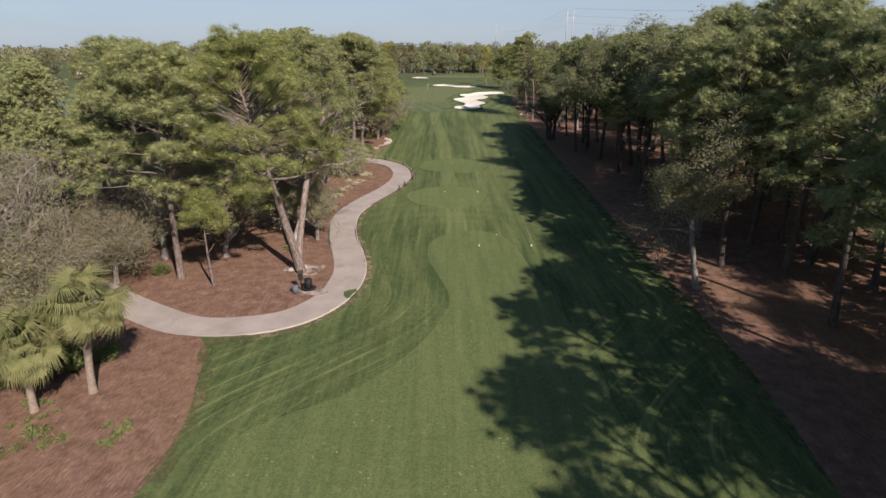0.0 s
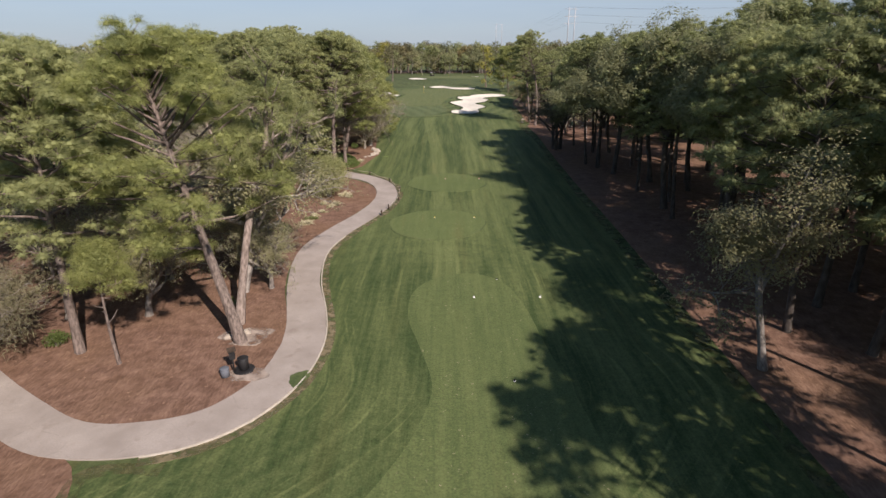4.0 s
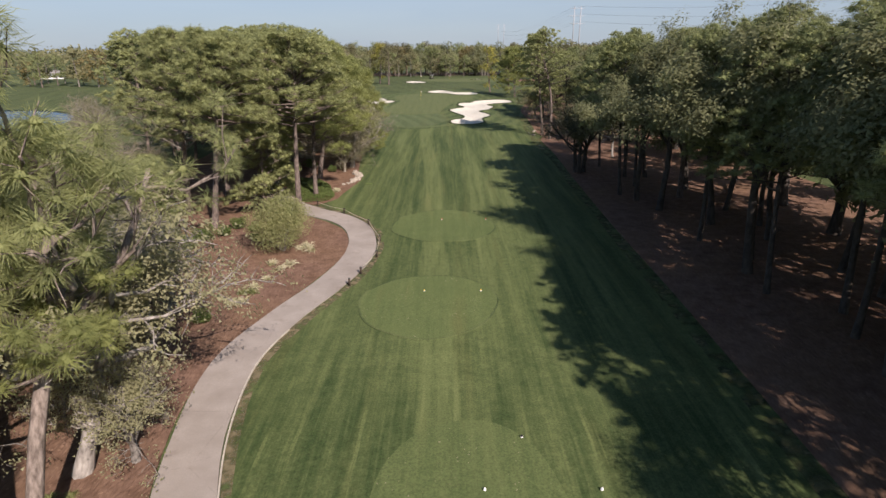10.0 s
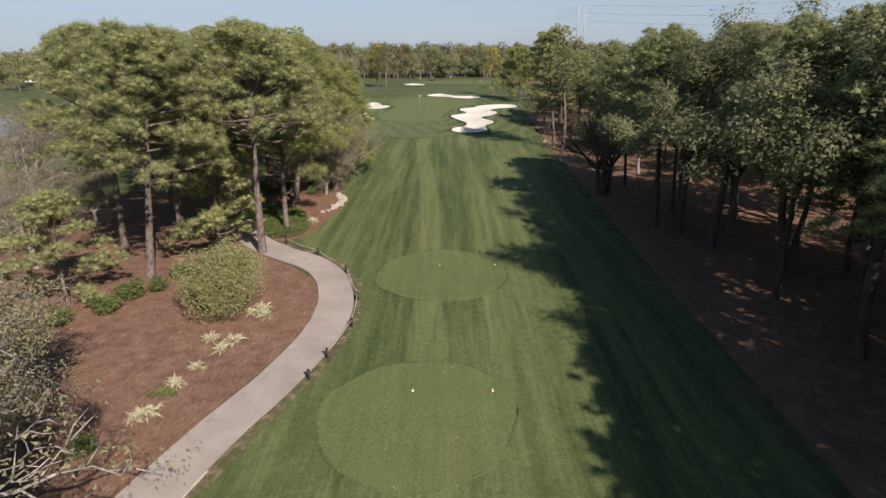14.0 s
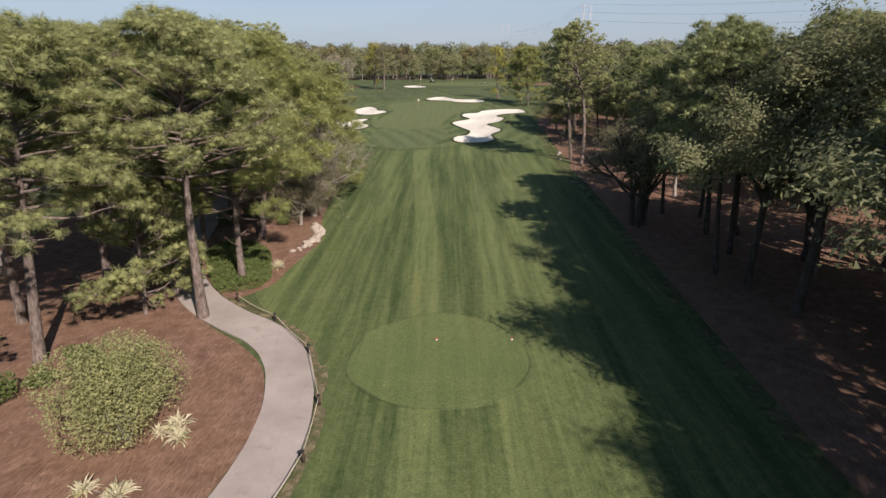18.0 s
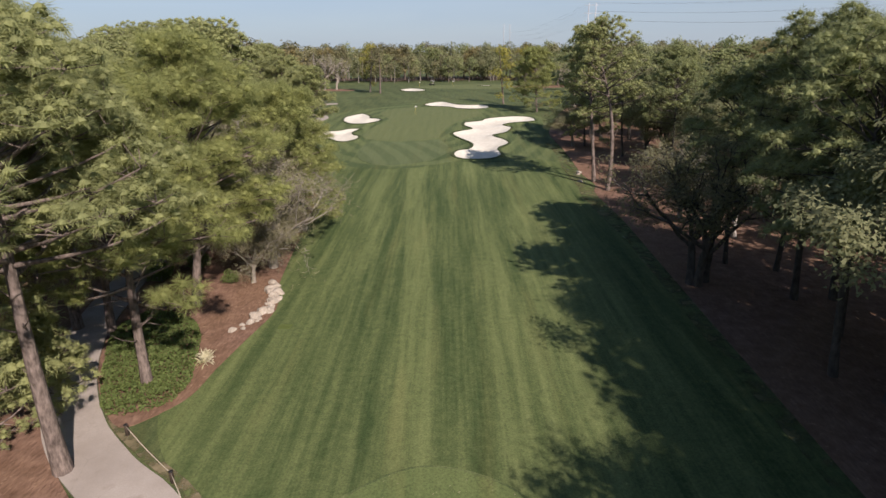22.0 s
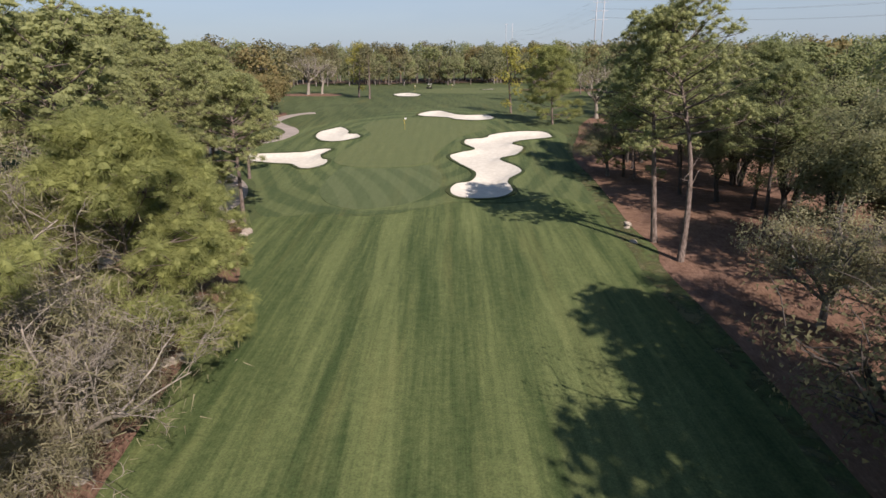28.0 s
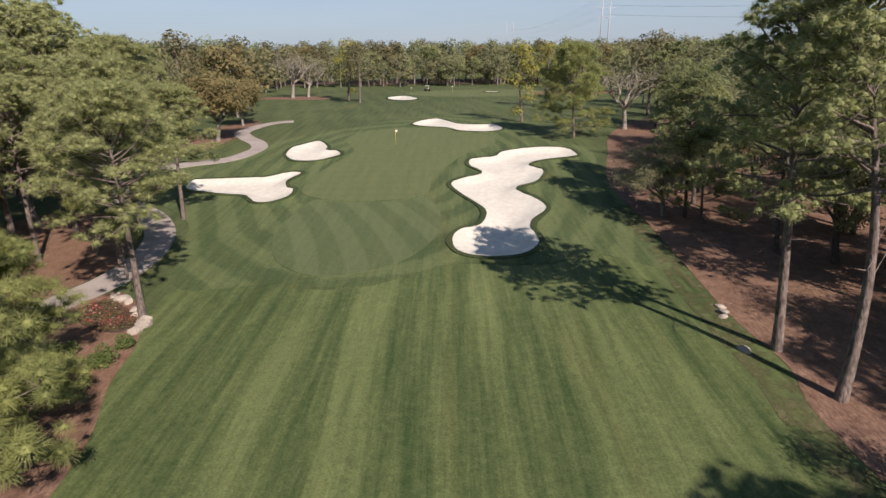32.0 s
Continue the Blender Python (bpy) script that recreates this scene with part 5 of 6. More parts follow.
scatter(6, 16, (-48, -20.5, 118, 143), GREEN, 5.4, (0.9, 1.1), TAKEN)
scatter(18, 18, (-56, -33, 143, 190), GREEN, 5.6, (0.98, 1.15), TAKEN)
scatter(7, 26, (-85, -42, 182, 270), FAR, 7.0, (0.75, 1.0), TAKEN)
scatter(20, 80, (-125, 115, 356, 372), ["far_oak_b", "far_oak_a", "far_oak_b", "far_pine_b"], 3.4, (0.5, 0.8), TAKEN)
scatter(8, 130, (-150, 130, 368, 410), FAR, 4.8, (0.85, 1.05), TAKEN)
scatter(9, 60, (44, 150, 230, 370), FAR, 8.0, (0.75, 1.0), TAKEN)
scatter(10, 45, (-170, -62, 270, 370), FAR, 8.5, (0.75, 1.0), TAKEN)
scatter(11, 50, (62, 170, -10, 230), FAR, 9.5, (0.75, 1.0), TAKEN)
scatter(19, 12, (-64, -46, 46, 82), MIXED, 6, (0.75, 0.95), TAKEN)
scatter(17, 6, (-190, -140, 270, 300), FAR, 9, (0.6, 0.8), TAKEN)
scatter(12, 20, (-150, -62, 20, 120), FAR, 12.0, (0.6, 0.85), TAKEN)


def far_woods():
    """Woods to the horizon, as belts of leafy clumps."""
    rng = random.Random(77)
    b = Build()
    for k in range(12000):
        d = rng.uniform(430, 1500) if k % 3 else rng.uniform(430, 650)
        a = rng.uniform(-1.15, 1.15)
        x, y = d * math.sin(a), d * math.cos(a)
        top = 15 + 4 * noise.noise(Vector((x * 0.02, y * 0.02, 0))) + rng.uniform(-2.5, 2)
        for _ in range(4):
            s = rng.uniform(0.8, 1.7) * (d / 500) ** 0.5
            b.leaf(Vector((x + rng.gauss(0, 3.4), y + rng.gauss(0, 3.4), 5 + top - abs(rng.gauss(0, 5)))), s, rng)
    thing("far_woods", "continuous dark green woods out to the horizon", "woods", kind="stuff", data=b.mesh("far_woods", "oak_leaf"))


far_woods()

# ---- palms, shrubs and bed plants ----
def fan_mesh(name, mat, seed, stalk=1.1, size=1.25, fold=0.9):
    """One palm frond: an arching stalk and a fan of narrow leaflets."""
    rng = random.Random(seed)
    b = Build()
    pts = [Vector((stalk * t, 0, 0.28 * math.sin(t * 1.6))) for t in (0, 0.35, 0.7, 1.0)]
    b.tube(pts, [0.035, 0.028, 0.022, 0.018], 4)
    c = pts[-1]
    for k in range(44):
        a = -2.0 + 4.0 * k / 43
        d = Vector((math.cos(a), math.sin(a), 0.22 - 0.25 * abs(math.sin(a)))).normalized()
        side = Vector((-d.y, d.x, 0.35 * (1 if k % 2 else -1))).normalized() * 0.03
        ln = size * (0.75 + 0.25 * math.cos(a)) * rng.uniform(0.9, 1.08)
        mid, end = c + d * ln * 0.55, c + d * ln * 0.85 - Vector((0, 0, ln * fold * rng.uniform(0.3, 0.75)))
        i = len(b.v)
        b.v += [c + side * 0.3, c - side * 0.3, mid - side, mid + side, end]
        b.f += [(i, i + 1, i + 2, i + 3), (i + 3, i + 2, i + 4)]
    return b.mesh(name, mat)


FANS = [fan_mesh("frond", "palm_leaf", s) for s in (1, 2, 3)]
DRYFAN = fan_mesh("dry_frond", "palm_dead", 4, 0.7, 0.9, 1.4)


def palm(x, y, tall, size, seed, lean):
    rng = random.Random(seed)
    ob = thing("sabal_palm", "sabal palm with yellow-green fan fronds and dry skirt", "palm tree", "palms")
    b = Build()
    pts = [Vector((lean * (t / 9) ** 1.5, 0, tall * t / 9)) for t in range(10)]
    b.tube(pts, [0.26, 0.2, 0.19, 0.18, 0.18, 0.19, 0.2, 0.24, 0.26, 0.2], 10)
    for k in range(70):
        t = rng.uniform(0.5, 1.0)
        p, a = along(pts, t), rng.uniform(0, 6.3)
        o = Vector((math.cos(a), math.sin(a), 0))
        b.tube([p + o * 0.15, p + o * 0.30 + Vector((0, 0, 0.25))], [0.05, 0.03], 4)
    part("trunk", b.mesh("palm_trunk", "palm_bark", True), ob)
    top = pts[-1]
    for k in range(46):
        a, up = k * 2.399, 72 - 125 * (k / 45) ** 0.85
        m = Matrix.Translation(top) @ pose(0, 0, 0, 0, 0, math.degrees(a)) @ pose(0, 0, 0, rng.uniform(-45, 45), -up + rng.uniform(-14, 14), 0)
        part("frond", FANS[k % 3], ob, m=m @ Matrix.Scale(rng.uniform(0.65, 1.15), 4))
    for k in range(16):
        m = Matrix.Translation(top - Vector((0, 0, 0.25))) @ pose(0, 0, 0, 0, 0, k * 137.5) @ pose(0, 0, 0, rng.uniform(-20, 20), rng.uniform(58, 82), 0)
        part("dry_frond", DRYFAN, ob, "pale dry hanging frond", m=m)
    ob.matrix_basis = pose(x, y, h(x, y) - 0.05, 0, 0, rng.uniform(-20, 20))
    ob.scale = (size, size, size)


palm(-20.2, 27.0, 5.2, 1.12, 3, 1.0)
palm(-22.4, 25.3, 4.0, 1.05, 5, 0.4)
palm(-24.6, 28.2, 3.6, 1.0, 6, 0.2)


def shrub_mesh(name, seed, wide, tall, count, size, mat, lumps=9, stems="oak_bark"):
    """A rounded shrub: stems within, leaves over uneven lobes."""
    rng = random.Random(seed)
    wood, b = [], Build()
    lobes = []
    for k in range(lumps):
        wood.append(Build())
        a, r = k * 2.4, wide * 0.5 * rng.uniform(0.15, 0.62)
        c = Vector((math.cos(a) * r, math.sin(a) * r, tall * rng.uniform(0.30, 0.72)))
        lobes.append((c, wide * rng.uniform(0.2, 0.32), tall * rng.uniform(0.24, 0.34)))
        wood[-1].tube(bent(rng, (math.cos(a) * 0.1, math.sin(a) * 0.1, 0), c, c.length, 3, 0.15), taper(0.05, 0.015, 4), 4)
    for k in range(count):
        c, rw, rt = rng.choice(lobes)
        d = Vector((rng.gauss(0, 1), rng.gauss(0, 1), rng.gauss(0.2, 1))).normalized() * rng.uniform(0.72, 1.06)
        p = c + Vector((d.x * rw, d.y * rw, d.z * rt))
        if p.z > 0.03:
            b.leaf(p, size * rng.uniform(0.6, 1.3), rng)
    return [w.mesh(name + "_stem", stems, True) for w in wood], b.mesh(name, mat)


def shrub(data, name, label, x, y, size, turn, category="shrub", group="shrubs"):
    ob = thing(name, label, category, group)
    for me in data[0]:
        part("stem", me, ob)
    part("foliage", data[1], ob)
    ob.matrix_basis = pose(x, y, h(x, y), 0, 0, turn)
    ob.scale = (size, size, size)
    return ob


BIG = shrub_mesh("big_shrub", 3, 6.2, 5.8, 24000, 0.072, "shrub_leaf", 20)
shrub(BIG, "big_shrub", "large rounded pale green evergreen shrub on straw", -13.6, 81.6, 0.97, 20)
DARKSHRUB = shrub_mesh("dark_shrub", 4, 1.9, 1.3, 1500, 0.07, "hedge_leaf", 8)
for x, y, s, r in [(-16.7, 146.8, 1.0, 0), (-16.4, 148.8, 0.75, 60), (-19.4, 147.6, 0.95, 120), (-15.4, 67.2, 0.9, 40), (-24.5, 44.3, 0.9, 200), (-20.3, 88.5, 1.1, 250), (-18.2, 87.4, 0.9, 10), (-17.1, 84.5, 0.7, 100),
                   (-22.4, 84.5, 1.3, 300), (-22.8, 82.0, 1.2, 120), (-20.9, 86.0, 1.0, 30), (-22.8, 29.4, 1.3, 60), (-24.6, 31.0, 1.5, 10), (-26.0, 27.4, 1.3, 200), (-21.4, 30.6, 1.0, 140), (-25.0, 80.0, 1.2, 40), (-21.6, 116.5, 1.5, 70), (-19.5, 119, 1.3, 160), (-15.4, 115.8, 0.9, 30)]:
    shrub(DARKSHRUB, "low_shrub", "low dark green leafy shrub on pine straw", x, y, s, r)


def tuft_mesh(name, seed, count, length, mat, wide=0.06):
    rng = random.Random(seed)
    b = Build()
    for _ in range(count):
        a, e = rng.uniform(0, 6.3), rng.uniform(0.25, 1.35)
        d = Vector((math.cos(a) * math.cos(e), math.sin(a) * math.cos(e), math.sin(e)))
        b.blade(Vector((rng.gauss(0, 0.07), rng.gauss(0, 0.07), 0)), d, length * rng.uniform(0.7, 1.2), wide, rng.uniform(0.2, 0.55), rng)
    return b.mesh(name, mat)


PALE = [tuft_mesh("grass_tuft", s, 90, 0.85, "pale_grass") for s in (1, 2)]
for i, (x, y, s) in enumerate([(-11.6, 82.6, 1.0), (-11.1, 81.6, 0.9), (-12.2, 82.0, 0.8), (-12.1, 77.9, 1.0), (-12.5, 76.9, 0.8), (-13.7, 78.2, 0.85), (-13.2, 74.8, 0.7), (-13.7, 73.1, 0.8), (-13.9, 70.3, 1.0), (-14.3, 69.9, 0.8), (-12.6, 103.9, 0.9), (-12.9, 104.5, 0.7)]):
    ob = thing("ornamental_grass", "pale straw-coloured ornamental grass clump", "grass clump", "ornamental grasses", data=PALE[i % 2])
    ob.matrix_basis = pose(x, y, h(x, y) + 0.05, 0, 0, i * 67)
    ob.scale = (s * 1.35, s * 1.35, s * 1.1)
WEED = [tuft_mesh("weed_tuft", s, 90, 0.5, "weed", 0.035) for s in (5, 6)]
rng = random.Random(8)
for i in range(46):
    cx, cy = [(-20.8, 21.9), (-17.0, 23.0), (-22.7, 26.5), (-21.6, 24.0), (-13.9, 72.2), (-14.9, 50.4)][i % 6]
    x, y = (cx + rng.gauss(0, 0.7), cy + rng.gauss(0, 0.7)) if i % 6 < 4 else (cx + rng.gauss(0, 0.3), cy + rng.gauss(0, 0.3))
    ob = thing("weed_clump", "small bright green weed clump on straw", "weed", "weeds", data=WEED[i % 2])
    s = rng.uniform(0.6, 1.3)
    ob.matrix_basis = pose(x, y, h(x, y) + 0.05, 0, 0, rng.uniform(0, 360))
    ob.scale = (s, s, s)


def ground_cover():
    rng = random.Random(21)
    loop = smooth([(-15.6, 98.6), (-13.0, 99.4), (-12.5, 101.5), (-13.2, 104), (-14.2, 107), (-16, 109.5), (-19, 110.5), (-20.5, 108), (-19.2, 104.5), (-17.4, 101)], 4)
    lo, hi = loop.min(0), loop.max(0)
    b = Build()
    for _ in range(26000):
        x, y = rng.uniform(lo[0], hi[0]), rng.uniform(lo[1], hi[1])
        d = edge_distance(np.array([x]), np.array([y]), loop)[0] if rng.random() < 1 else 0
        if d > 0:
            top = 0.55 * min(1, 0.35 + d) + 0.16 * noise.noise(Vector((x * 1.3, y * 1.3, 2)))
            b.leaf(Vector((x, y, h0(x, y) + max(0.06, top * rng.uniform(0.6, 1.05)))), rng.uniform(0.05, 0.11), rng)
    thing("ground_cover", "low dense green ground cover around a pine", "ground cover", kind="stuff", data=b.mesh("ground_cover", "hedge_leaf"))


def h0(x, y):
    return float(np.mean(np.interp(y + np.array([-12, -6, 0, 6, 12]), GY, GZ)))


ground_cover()


# ---- rocks ----
def rock_mesh(seed):
    rng = random.Random(seed)
    bm = bmesh.new()
    bmesh.ops.create_icosphere(bm, subdivisions=2, radius=0.5)
    for v in bm.verts:
        k = 1 + 0.38 * noise.noise(v.co * 2.2 + Vector((seed, 0, 0)))
        v.co = Vector((v.co.x * 1.25, v.co.y * 0.9, v.co.z * 0.75)) * k
    return from_bm("rock", bm, "rock")


ROCKS = [rock_mesh(s) for s in range(5)]
rng = random.Random(31)
SPOTS = []
for k in range(30):
    t = k / 29
    SPOTS.append((-11.9 + 1.0 * math.sin(t * 3.0) + rng.uniform(-0.45, 0.3), 107.9 + 7.6 * t + rng.uniform(-0.2, 0.2), rng.uniform(0.4, 1.05)))
SPOTS += [(-13.0 + rng.uniform(-0.5, 0.5), 128 + 0.35 * k, rng.uniform(0.5, 1.0)) for k in range(11)]
SPOTS += [(-16.9, 150.7, 1.0), (-16.8, 151.5, 1.2), (-17.1, 152.2, 0.9), (-17.0, 151.0, 0.7), (-20.2, 155.2, 1.1), (-21.1, 155.7, 0.9), (-19.6, 154.8, 0.8), (-18.6, 153.7, 0.7), (-18.0, 153.0, 0.8), (21.2, 152.8, 0.9), (20.9, 152.2, 0.6), (20.3, 148.2, 0.8),
          (21.4, 153.6, 0.7), (-12.4, 45.9, 0.7), (-13.4, 45.2, 0.8), (32.4, 139.4, 0.7), (33.5, 141.8, 0.9)]
for i, (x, y, s) in enumerate(SPOTS):
    ob = thing("boulder", "pale cream weathered limestone boulder", "rock", "boulders", data=ROCKS[i % 5])
    ob.matrix_basis = pose(x, y, h(x, y) + 0.12 * s, rng.uniform(-20, 20), rng.uniform(-20, 20), rng.uniform(0, 360))
    s *= 0.85
    ob.scale = (s, s, s * rng.uniform(0.7, 1.1))

# ---- flower bed ----
BED = smooth([(-22.4, 153.4), (-21.6, 155.0), (-20.0, 154.4), (-18.2, 153.0), (-17.4, 151.6), (-18.0, 150.6), (-19.9, 151.0), (-21.4, 152.0)], 4)
skin("flower_bed_soil", BED, 0.09, "soil", "dark soil of the flower bed", "soil", 0.6)
b1, b2, b3 = Build(), Build(), Build()
rng = random.Random(41)
for _ in range(900):
    x, y = rng.uniform(-22.4, -17.4), rng.uniform(150.6, 155)
    if edge_distance(np.array([x]), np.array([y]), BED)[0] > 0.1:
        z = h(x, y) + 0.1
        for _ in range(5):
            b1.leaf(Vector((x + rng.gauss(0, 0.08), y + rng.gauss(0, 0.08), z + rng.uniform(0.02, 0.2))), 0.07, rng)
        k = rng.random()
        if k < 0.16:
            for _ in range(2):
                (b2 if k < 0.10 else b3).leaf(Vector((x + rng.gauss(0, 0.05), y + rng.gauss(0, 0.05), z + 0.25)), 0.06, rng)
bed = thing("flower_bed", "flower bed of bronze leaves with red and pale blooms", "flower bed")
for nm, b, mt in (("foliage", b1, "bronze_leaf"), ("red_blooms", b2, "petal_red"), ("pale_blooms", b3, "petal_pale")):
    tagged(part(nm, b.mesh(nm, mt), bed), kind="stuff")


# ---- posts and rope ----
def cylinder(r, tall, n=10, bevel=0.15, r2=None):
    """A turned solid with softened rims."""
    r2 = r if r2 is None else r2
    b = Build()
    e = min(r, tall) * bevel
    prof = [(r * 0.6, 0), (r, e), (r2, tall - e), (r2 - e, tall), (0.3 * r2, tall + e * 0.2)]
    b.tube([(0, 0, z) for _, z in prof], [q for q, _ in prof], n)
    return b


def box(bm, sx, sy, sz, x=0, y=0, z=0, bevel=0.02):
    g = bmesh.ops.create_cube(bm, size=1, matrix=Matrix.Translation((x, y, z)) @ Matrix.Diagonal((sx, sy, sz, 1)))
    if bevel:
        es = list({e for v in g["verts"] for e in v.link_edges})
        bmesh.ops.bevel(bm, geom=es, offset=bevel, segments=2, affect="EDGES")


POSTS = [(-6.0, 73.6), (-5.4, 76.0), (-4.5, 80.0), (-4.7, 84.3), (-6.5, 89.6), (-9.9, 93.9), (-13.7, 97.1)]
post_me = cylinder(0.09, 0.62, 8).mesh("rope_post", "post", True)
cap_me = cylinder(0.10, 0.06, 8).mesh("post_cap", "black", True)
tops = []
for i, (x, y) in enumerate(POSTS):
    ob = thing("rope_post", "short dark wooden rope post at the path edge", "post", "rope posts")
    ob.matrix_basis = pose(x, y, h(x, y) + 0.02)
    part("post", post_me, ob)
    part("cap", cap_me, ob, "black cap", Matrix.Translation((0, 0, 0.6)))
    tops.append(Vector((x, y, h(x, y) + 0.56)))
for p, q in zip(tops[1:], tops[2:]):
    b = Build()
    b.tube([p.lerp(q, t) - Vector((0, 0, 0.14 * math.sin(math.pi * t))) for t in np.linspace(0, 1, 9)], [0.022] * 9, 5)
    thing("rope", "thin pale rope slung between the posts", "rope", "ropes", data=b.mesh("rope", "rope", True))

# ---- tee furniture ----
ball_washer = thing("ball_washer", "black ball washer on a post beside the path", "ball washer")
ball_washer.matrix_basis = pose(-11.5, 40.9, h(-11.5, 40.9) + 0.05, 0, 0, 30)
part("post", cylinder(0.05, 1.1, 8).mesh("washer_post", "black", True), ball_washer)
bm = bmesh.new()
box(bm, 0.34, 0.26, 0.5, 0, 0, 1.2, 0.05)
part("body", from_bm("washer_body", bm, "black"), ball_washer)
bm = bmesh.new()
box(bm, 0.5, 0.06, 0.34, 0, 0, 1.62, 0.02)
part("sign_plate", from_bm("sign_plate", bm, "post"), ball_washer, "small dark sign plate")
trash_bin = thing("trash_bin", "ribbed black round trash bin beside the path", "trash bin")
trash_bin.matrix_basis = pose(-11.0, 41.2, h(-11.0, 41.2) + 0.05)
part("body", cylinder(0.27, 0.85, 16, 0.1, 0.31).mesh("bin_body", "black", True), trash_bin)
part("rim", cylinder(0.34, 0.07, 16, 0.3).mesh("bin_rim", "black", True), trash_bin, m=Matrix.Translation((0, 0, 0.83)))
for k in range(12):
    a = k * math.pi / 6
    part("rib", cylinder(0.025, 0.74, 6).mesh("bin_rib", "black", True) if k == 0 else trash_bin.children[2].data, trash_bin, m=Matrix.Translation((0.30 * math.cos(a), 0.30 * math.sin(a), 0.05)))
skin("bin_pad", ellipse(-10.7, 40.7, 1.25, 0.8, 28, 0.14, 3), 0.10, "sandy", "pale sandy pad under the trash bin", "pad", 0.4)
skin("bare_soil", ellipse(-12.3, 45.4, 1.9, 1.1, 28, 0.25, 6), 0.09, "sandy", "pale bare soil round the foot of a pine", "soil", 0.5)
cooler = thing("water_cooler", "pale blue water cooler on the ground", "cooler")
cooler.matrix_basis = pose(-11.9, 40.5, h(-11.9, 40.5) + 0.08, 0, 0, 15)
part("body", cylinder(0.26, 0.5, 14, 0.1).mesh("cooler_body", "cooler", True), cooler)
part("lid", cylinder(0.28, 0.09, 14, 0.3).mesh("cooler_lid", "cooler", True), cooler, "grey lid", Matrix.Translation((0, 0, 0.5)))


def marker(x, y, mat, colour):
    ob = thing("tee_marker", "small %s tee marker on the mown tee" % colour, "tee marker", "tee markers")
    ob.matrix_basis = pose(x, y, h(x, y) + 0.06)
    part("base", cylinder(0.08, 0.04, 12, 0.3).mesh("marker_base", "white", True), ob)
    part("dome", cylinder(0.07, 0.12, 12, 0.4, 0.035).mesh("marker_dome", mat, True), ob, m=Matrix.Translation((0, 0, 0.038)))


for x, y, mt, c in [(0.2, 72.2, "yellow", "yellow"), (4.7, 72.2, "yellow", "yellow"), (1.5, 91, "red", "red"), (6.4, 91, "red", "red"), (3.6, 51.5, "white", "white"), (8.8, 51.5, "white", "white"), (5.4, 40.0, "black", "black"), (5.7, 55.0, "black", "black")]:
    marker(x, y, mt, c)
drain = thing("sprinkler_box", "flat green sprinkler cover set in the turf", "cover")
drain.matrix_basis = pose(-8.9, 108.3, h(-8.9, 108.3) + 0.04)
bm = bmesh.new()
box(bm, 0.9, 0.6, 0.06, 0, 0, 0, 0.02)
part("lid", from_bm("drain_lid", bm, "hedge_leaf"), drain)


def flag(x, y, tall=2.3, mat="yellow"):
    ob = thing("flagstick", "thin flagstick with a small flag on the green", "flagstick", "flagsticks")
    ob.matrix_basis = pose(x, y, h(x, y) + 0.07)
    part("pole", cylinder(0.025, tall, 6).mesh("flag_pole", "yellow", True), ob)
    b = Build()
    n = 9
    for s in (-0.006, 0.006):
        for i in range(n):
            for k in (0, 1):
                b.v.append(Vector((0.02 + 0.34 * i / n, s + 0.05 * math.sin(i * 0.9), tall - 0.03 - 0.28 * k)))
    b.f += [(2 * i, 2 * i + 1, 2 * i + 3, 2 * i + 2) for i in range(n - 1)]
    b.f += [(2 * n + 2 * i, 2 * n + 2 * i + 2, 2 * n + 2 * i + 3, 2 * n + 2 * i + 1) for i in range(n - 1)]
    part("flag", b.mesh("flag", "white"), ob, "white flag")


flag(-5.6, 209.3)
flag(-9.8, 311)
flag(4, 316)


def golf_cart(x, y, turn):
    ob = thing("golf_cart", "parked golf cart with a white canopy roof", "golf cart")
    ob.matrix_basis = pose(x, y, h(x, y) + 0.02, 0, 0, turn)
    bm = bmesh.new()
    box(bm, 2.3, 1.15, 0.35, 0, 0, 0.45, 0.1)
    box(bm, 0.5, 1.1, 0.35, 0.85, 0, 0.72, 0.1)
    part("body", from_bm("cart_body", bm, "black"), ob)
    for nm, sx, sz, px, pz in (("seat", 0.55, 0.18, -0.2, 0.78), ("backrest", 0.14, 0.5, -0.5, 1.05)):
        bm = bmesh.new()
        box(bm, sx, 1.05, sz, px, 0, pz, 0.05)
        part(nm, from_bm(nm, bm, "curb"), ob)
    bm = bmesh.new()
    box(bm, 1.6, 1.2, 0.09, -0.05, 0, 1.85, 0.03)
    part("roof", from_bm("cart_roof", bm, "white"), ob, "white canopy roof")
    strut = cylinder(0.025, 1.25, 6).mesh("cart_strut", "black", True)
    wheel = cylinder(0.24, 0.2, 14, 0.2).mesh("cart_wheel", "black", True)
    for sx in (-0.75, 0.65):
        for sy in (-0.55, 0.55):
            part("strut", strut, ob, m=Matrix.Translation((sx, sy * 0.9, 0.6)))
            part("wheel", wheel, ob, m=Matrix.Translation((sx, sy + (0.1 if sy < 0 else 0.1), 0.24)) @ pose(0, 0, 0, 90, 0, 0))


golf_cart(-5.0, 328, 170)


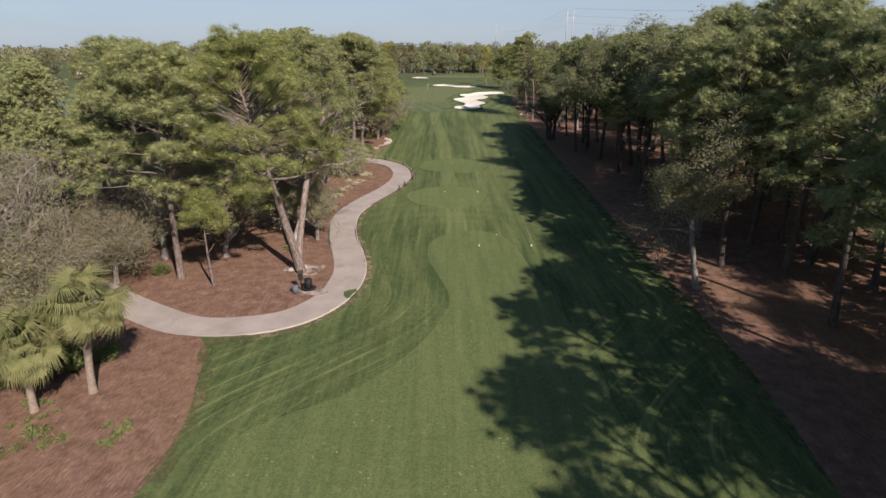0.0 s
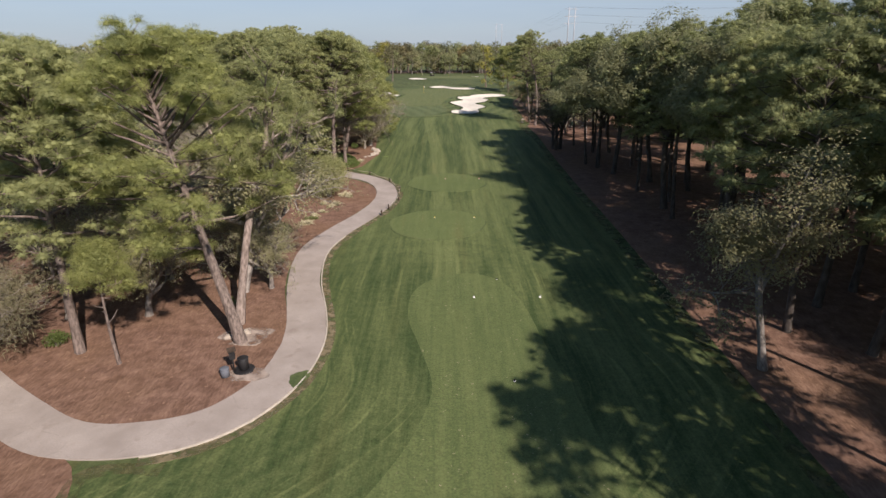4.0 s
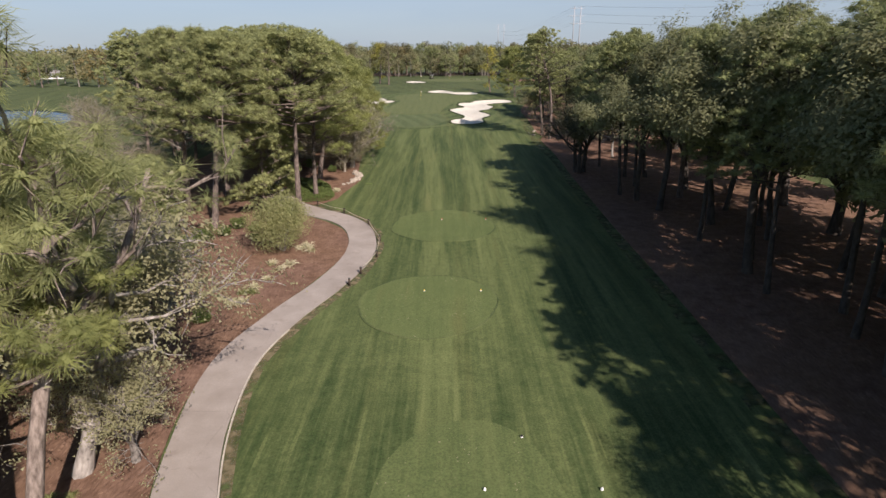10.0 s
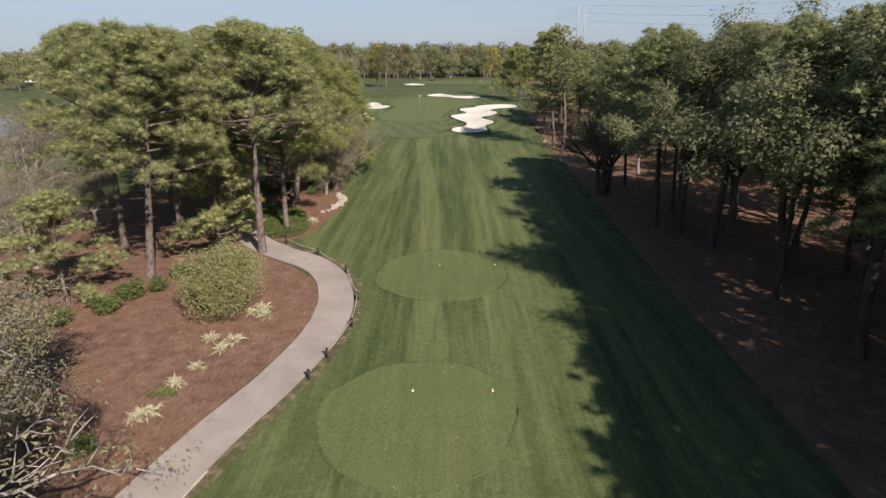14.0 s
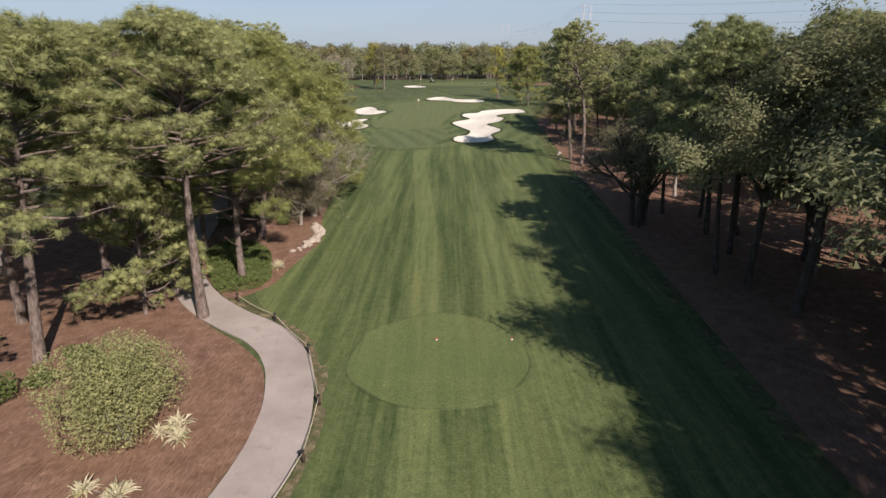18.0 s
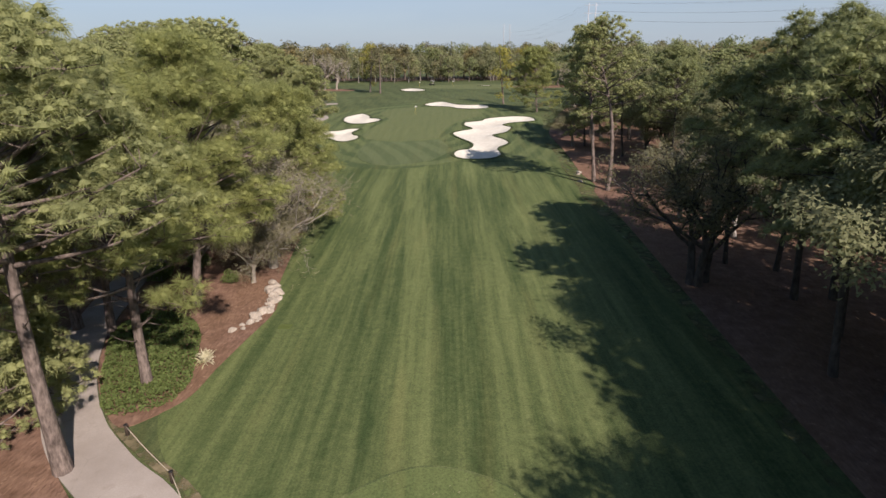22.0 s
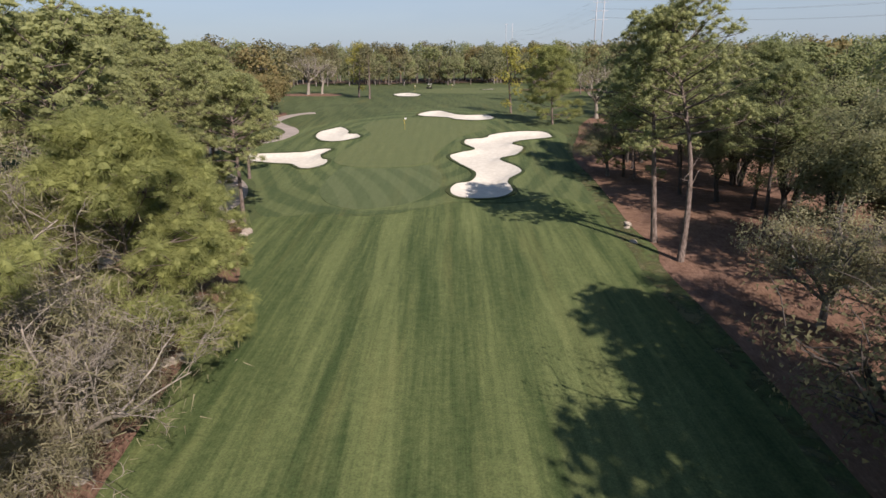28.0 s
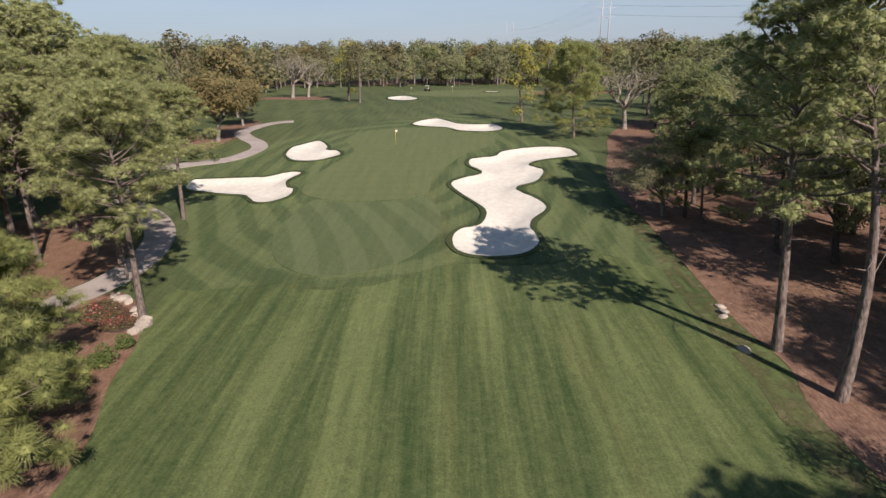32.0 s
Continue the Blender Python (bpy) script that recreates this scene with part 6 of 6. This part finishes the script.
# ---- house beyond the pond ----
def house(x, y, turn, wide, deep, tall):
    ob = thing("house", "low white house with a grey hipped roof beyond the pond", "house")
    ob.matrix_basis = pose(x, y, h(x, y), 0, 0, turn)
    bm = bmesh.new()
    box(bm, wide, deep, tall, 0, 0, tall / 2, 0.02)
    part("wall", from_bm("house_wall", bm, "white"), ob)
    r = mesh("house_roof", [(-wide / 2 - 0.7, -deep / 2 - 0.7, tall), (wide / 2 + 0.7, -deep / 2 - 0.7, tall), (wide / 2 + 0.7, deep / 2 + 0.7, tall), (-wide / 2 - 0.7, deep / 2 + 0.7, tall), (-wide / 4, 0, tall + 2.2), (wide / 4, 0, tall + 2.2)],
             [(0, 1, 5, 4), (1, 2, 5), (2, 3, 4, 5), (3, 0, 4), (3, 2, 1, 0)], "roof")
    part("roof", r, ob, "grey shingle roof")
    for k in range(4):
        bm = bmesh.new()
        box(bm, 1.6, 0.12, 1.4, -wide / 2 + wide * (k + 0.5) / 4, -deep / 2 - 0.03, 1.5, 0.02)
        part("window", from_bm("house_window", bm, "glass"), ob)


house(-215, 350, 25, 11, 8, 2.6)


# ---- power line ----
def power_pole(x, y, tall, size):
    ob = thing("power_pole", "tall pale steel power pole with cross arms", "power pole", "power poles")
    ob.matrix_basis = pose(x, y, 4, 0, 0, 12)
    part("pole", cylinder(0.65 * size, tall, 10, 0.05, 0.35 * size).mesh("power_pole", "steel", True), ob)
    for k in range(3):
        b = Build()
        z = tall - 2 - 6.5 * k
        b.tube([(-4.2, 0, z + 0.5), (0, 0, z), (4.2, 0, z + 0.5)], [0.16, 0.25, 0.16], 6)
        part("cross_arm", b.mesh("cross_arm", "steel", True), ob)
    return ob


LINE = [(122, 585), (128, 585), (112, 1250), (124, 1250)]
for x, y in LINE[:2]:
    power_pole(x, y, 53, 1.0)
for x, y in LINE[2:]:
    power_pole(x, y, 66, 1.3)
wires = thing("power_lines", "thin power wires sagging between tall poles", "power lines", kind="stuff")
for k in range(3):
    for p, q in (((125, 585), (345, 300)), ((345, 300), (560, 20)), ((125, 585), (118, 1250))):
        for s in (-3.5, 3.5):
            z = 53 - 6.5 * k
            b = Build()
            b.tube([(p[0] + (q[0] - p[0]) * t + s, p[1] + (q[1] - p[1]) * t + s, z + 4 - 9 * math.sin(math.pi * t)) for t in np.linspace(0, 1, 17)], [0.055] * 17, 4)
            part("wire", b.mesh("wire", "steel"), wires)


def utility_box(x, y, turn):
    """A small green cabinet on a concrete pad."""
    ob = thing("utility_box", "dark green metal utility box on a concrete pad", "utility box")
    for nm, size, z, mat, shrink in (("pad", (1.1, 0.8, 0.10), 0.05, "curb", 0.97), ("cabinet", (0.62, 0.5, 0.95), 0.57, "box_green", 0.92), ("lid", (0.68, 0.56, 0.07), 1.07, "box_green", 0.85)):
        bm = bmesh.new()
        bmesh.ops.create_cube(bm, size=1.0)
        for v in bm.verts:
            k = shrink if v.co.z > 0 else 1.0
            v.co = Vector((v.co.x * size[0] * k, v.co.y * size[1] * k, v.co.z * size[2] + z))
        bmesh.ops.bevel(bm, geom=bm.edges[:], offset=0.02, segments=2, affect="EDGES")
        part(nm, from_bm("utility_" + nm, bm, mat), ob)
    ob.matrix_basis = pose(x, y, h(x, y) + 0.04, 0, 0, turn)


M["box_green"] = make_plain("green_metal_paint", (0.035, 0.065, 0.045), (0.06, 0.095, 0.065), 5.0, 0.55, 0.1)
utility_box(31.1, 141.9, 25)
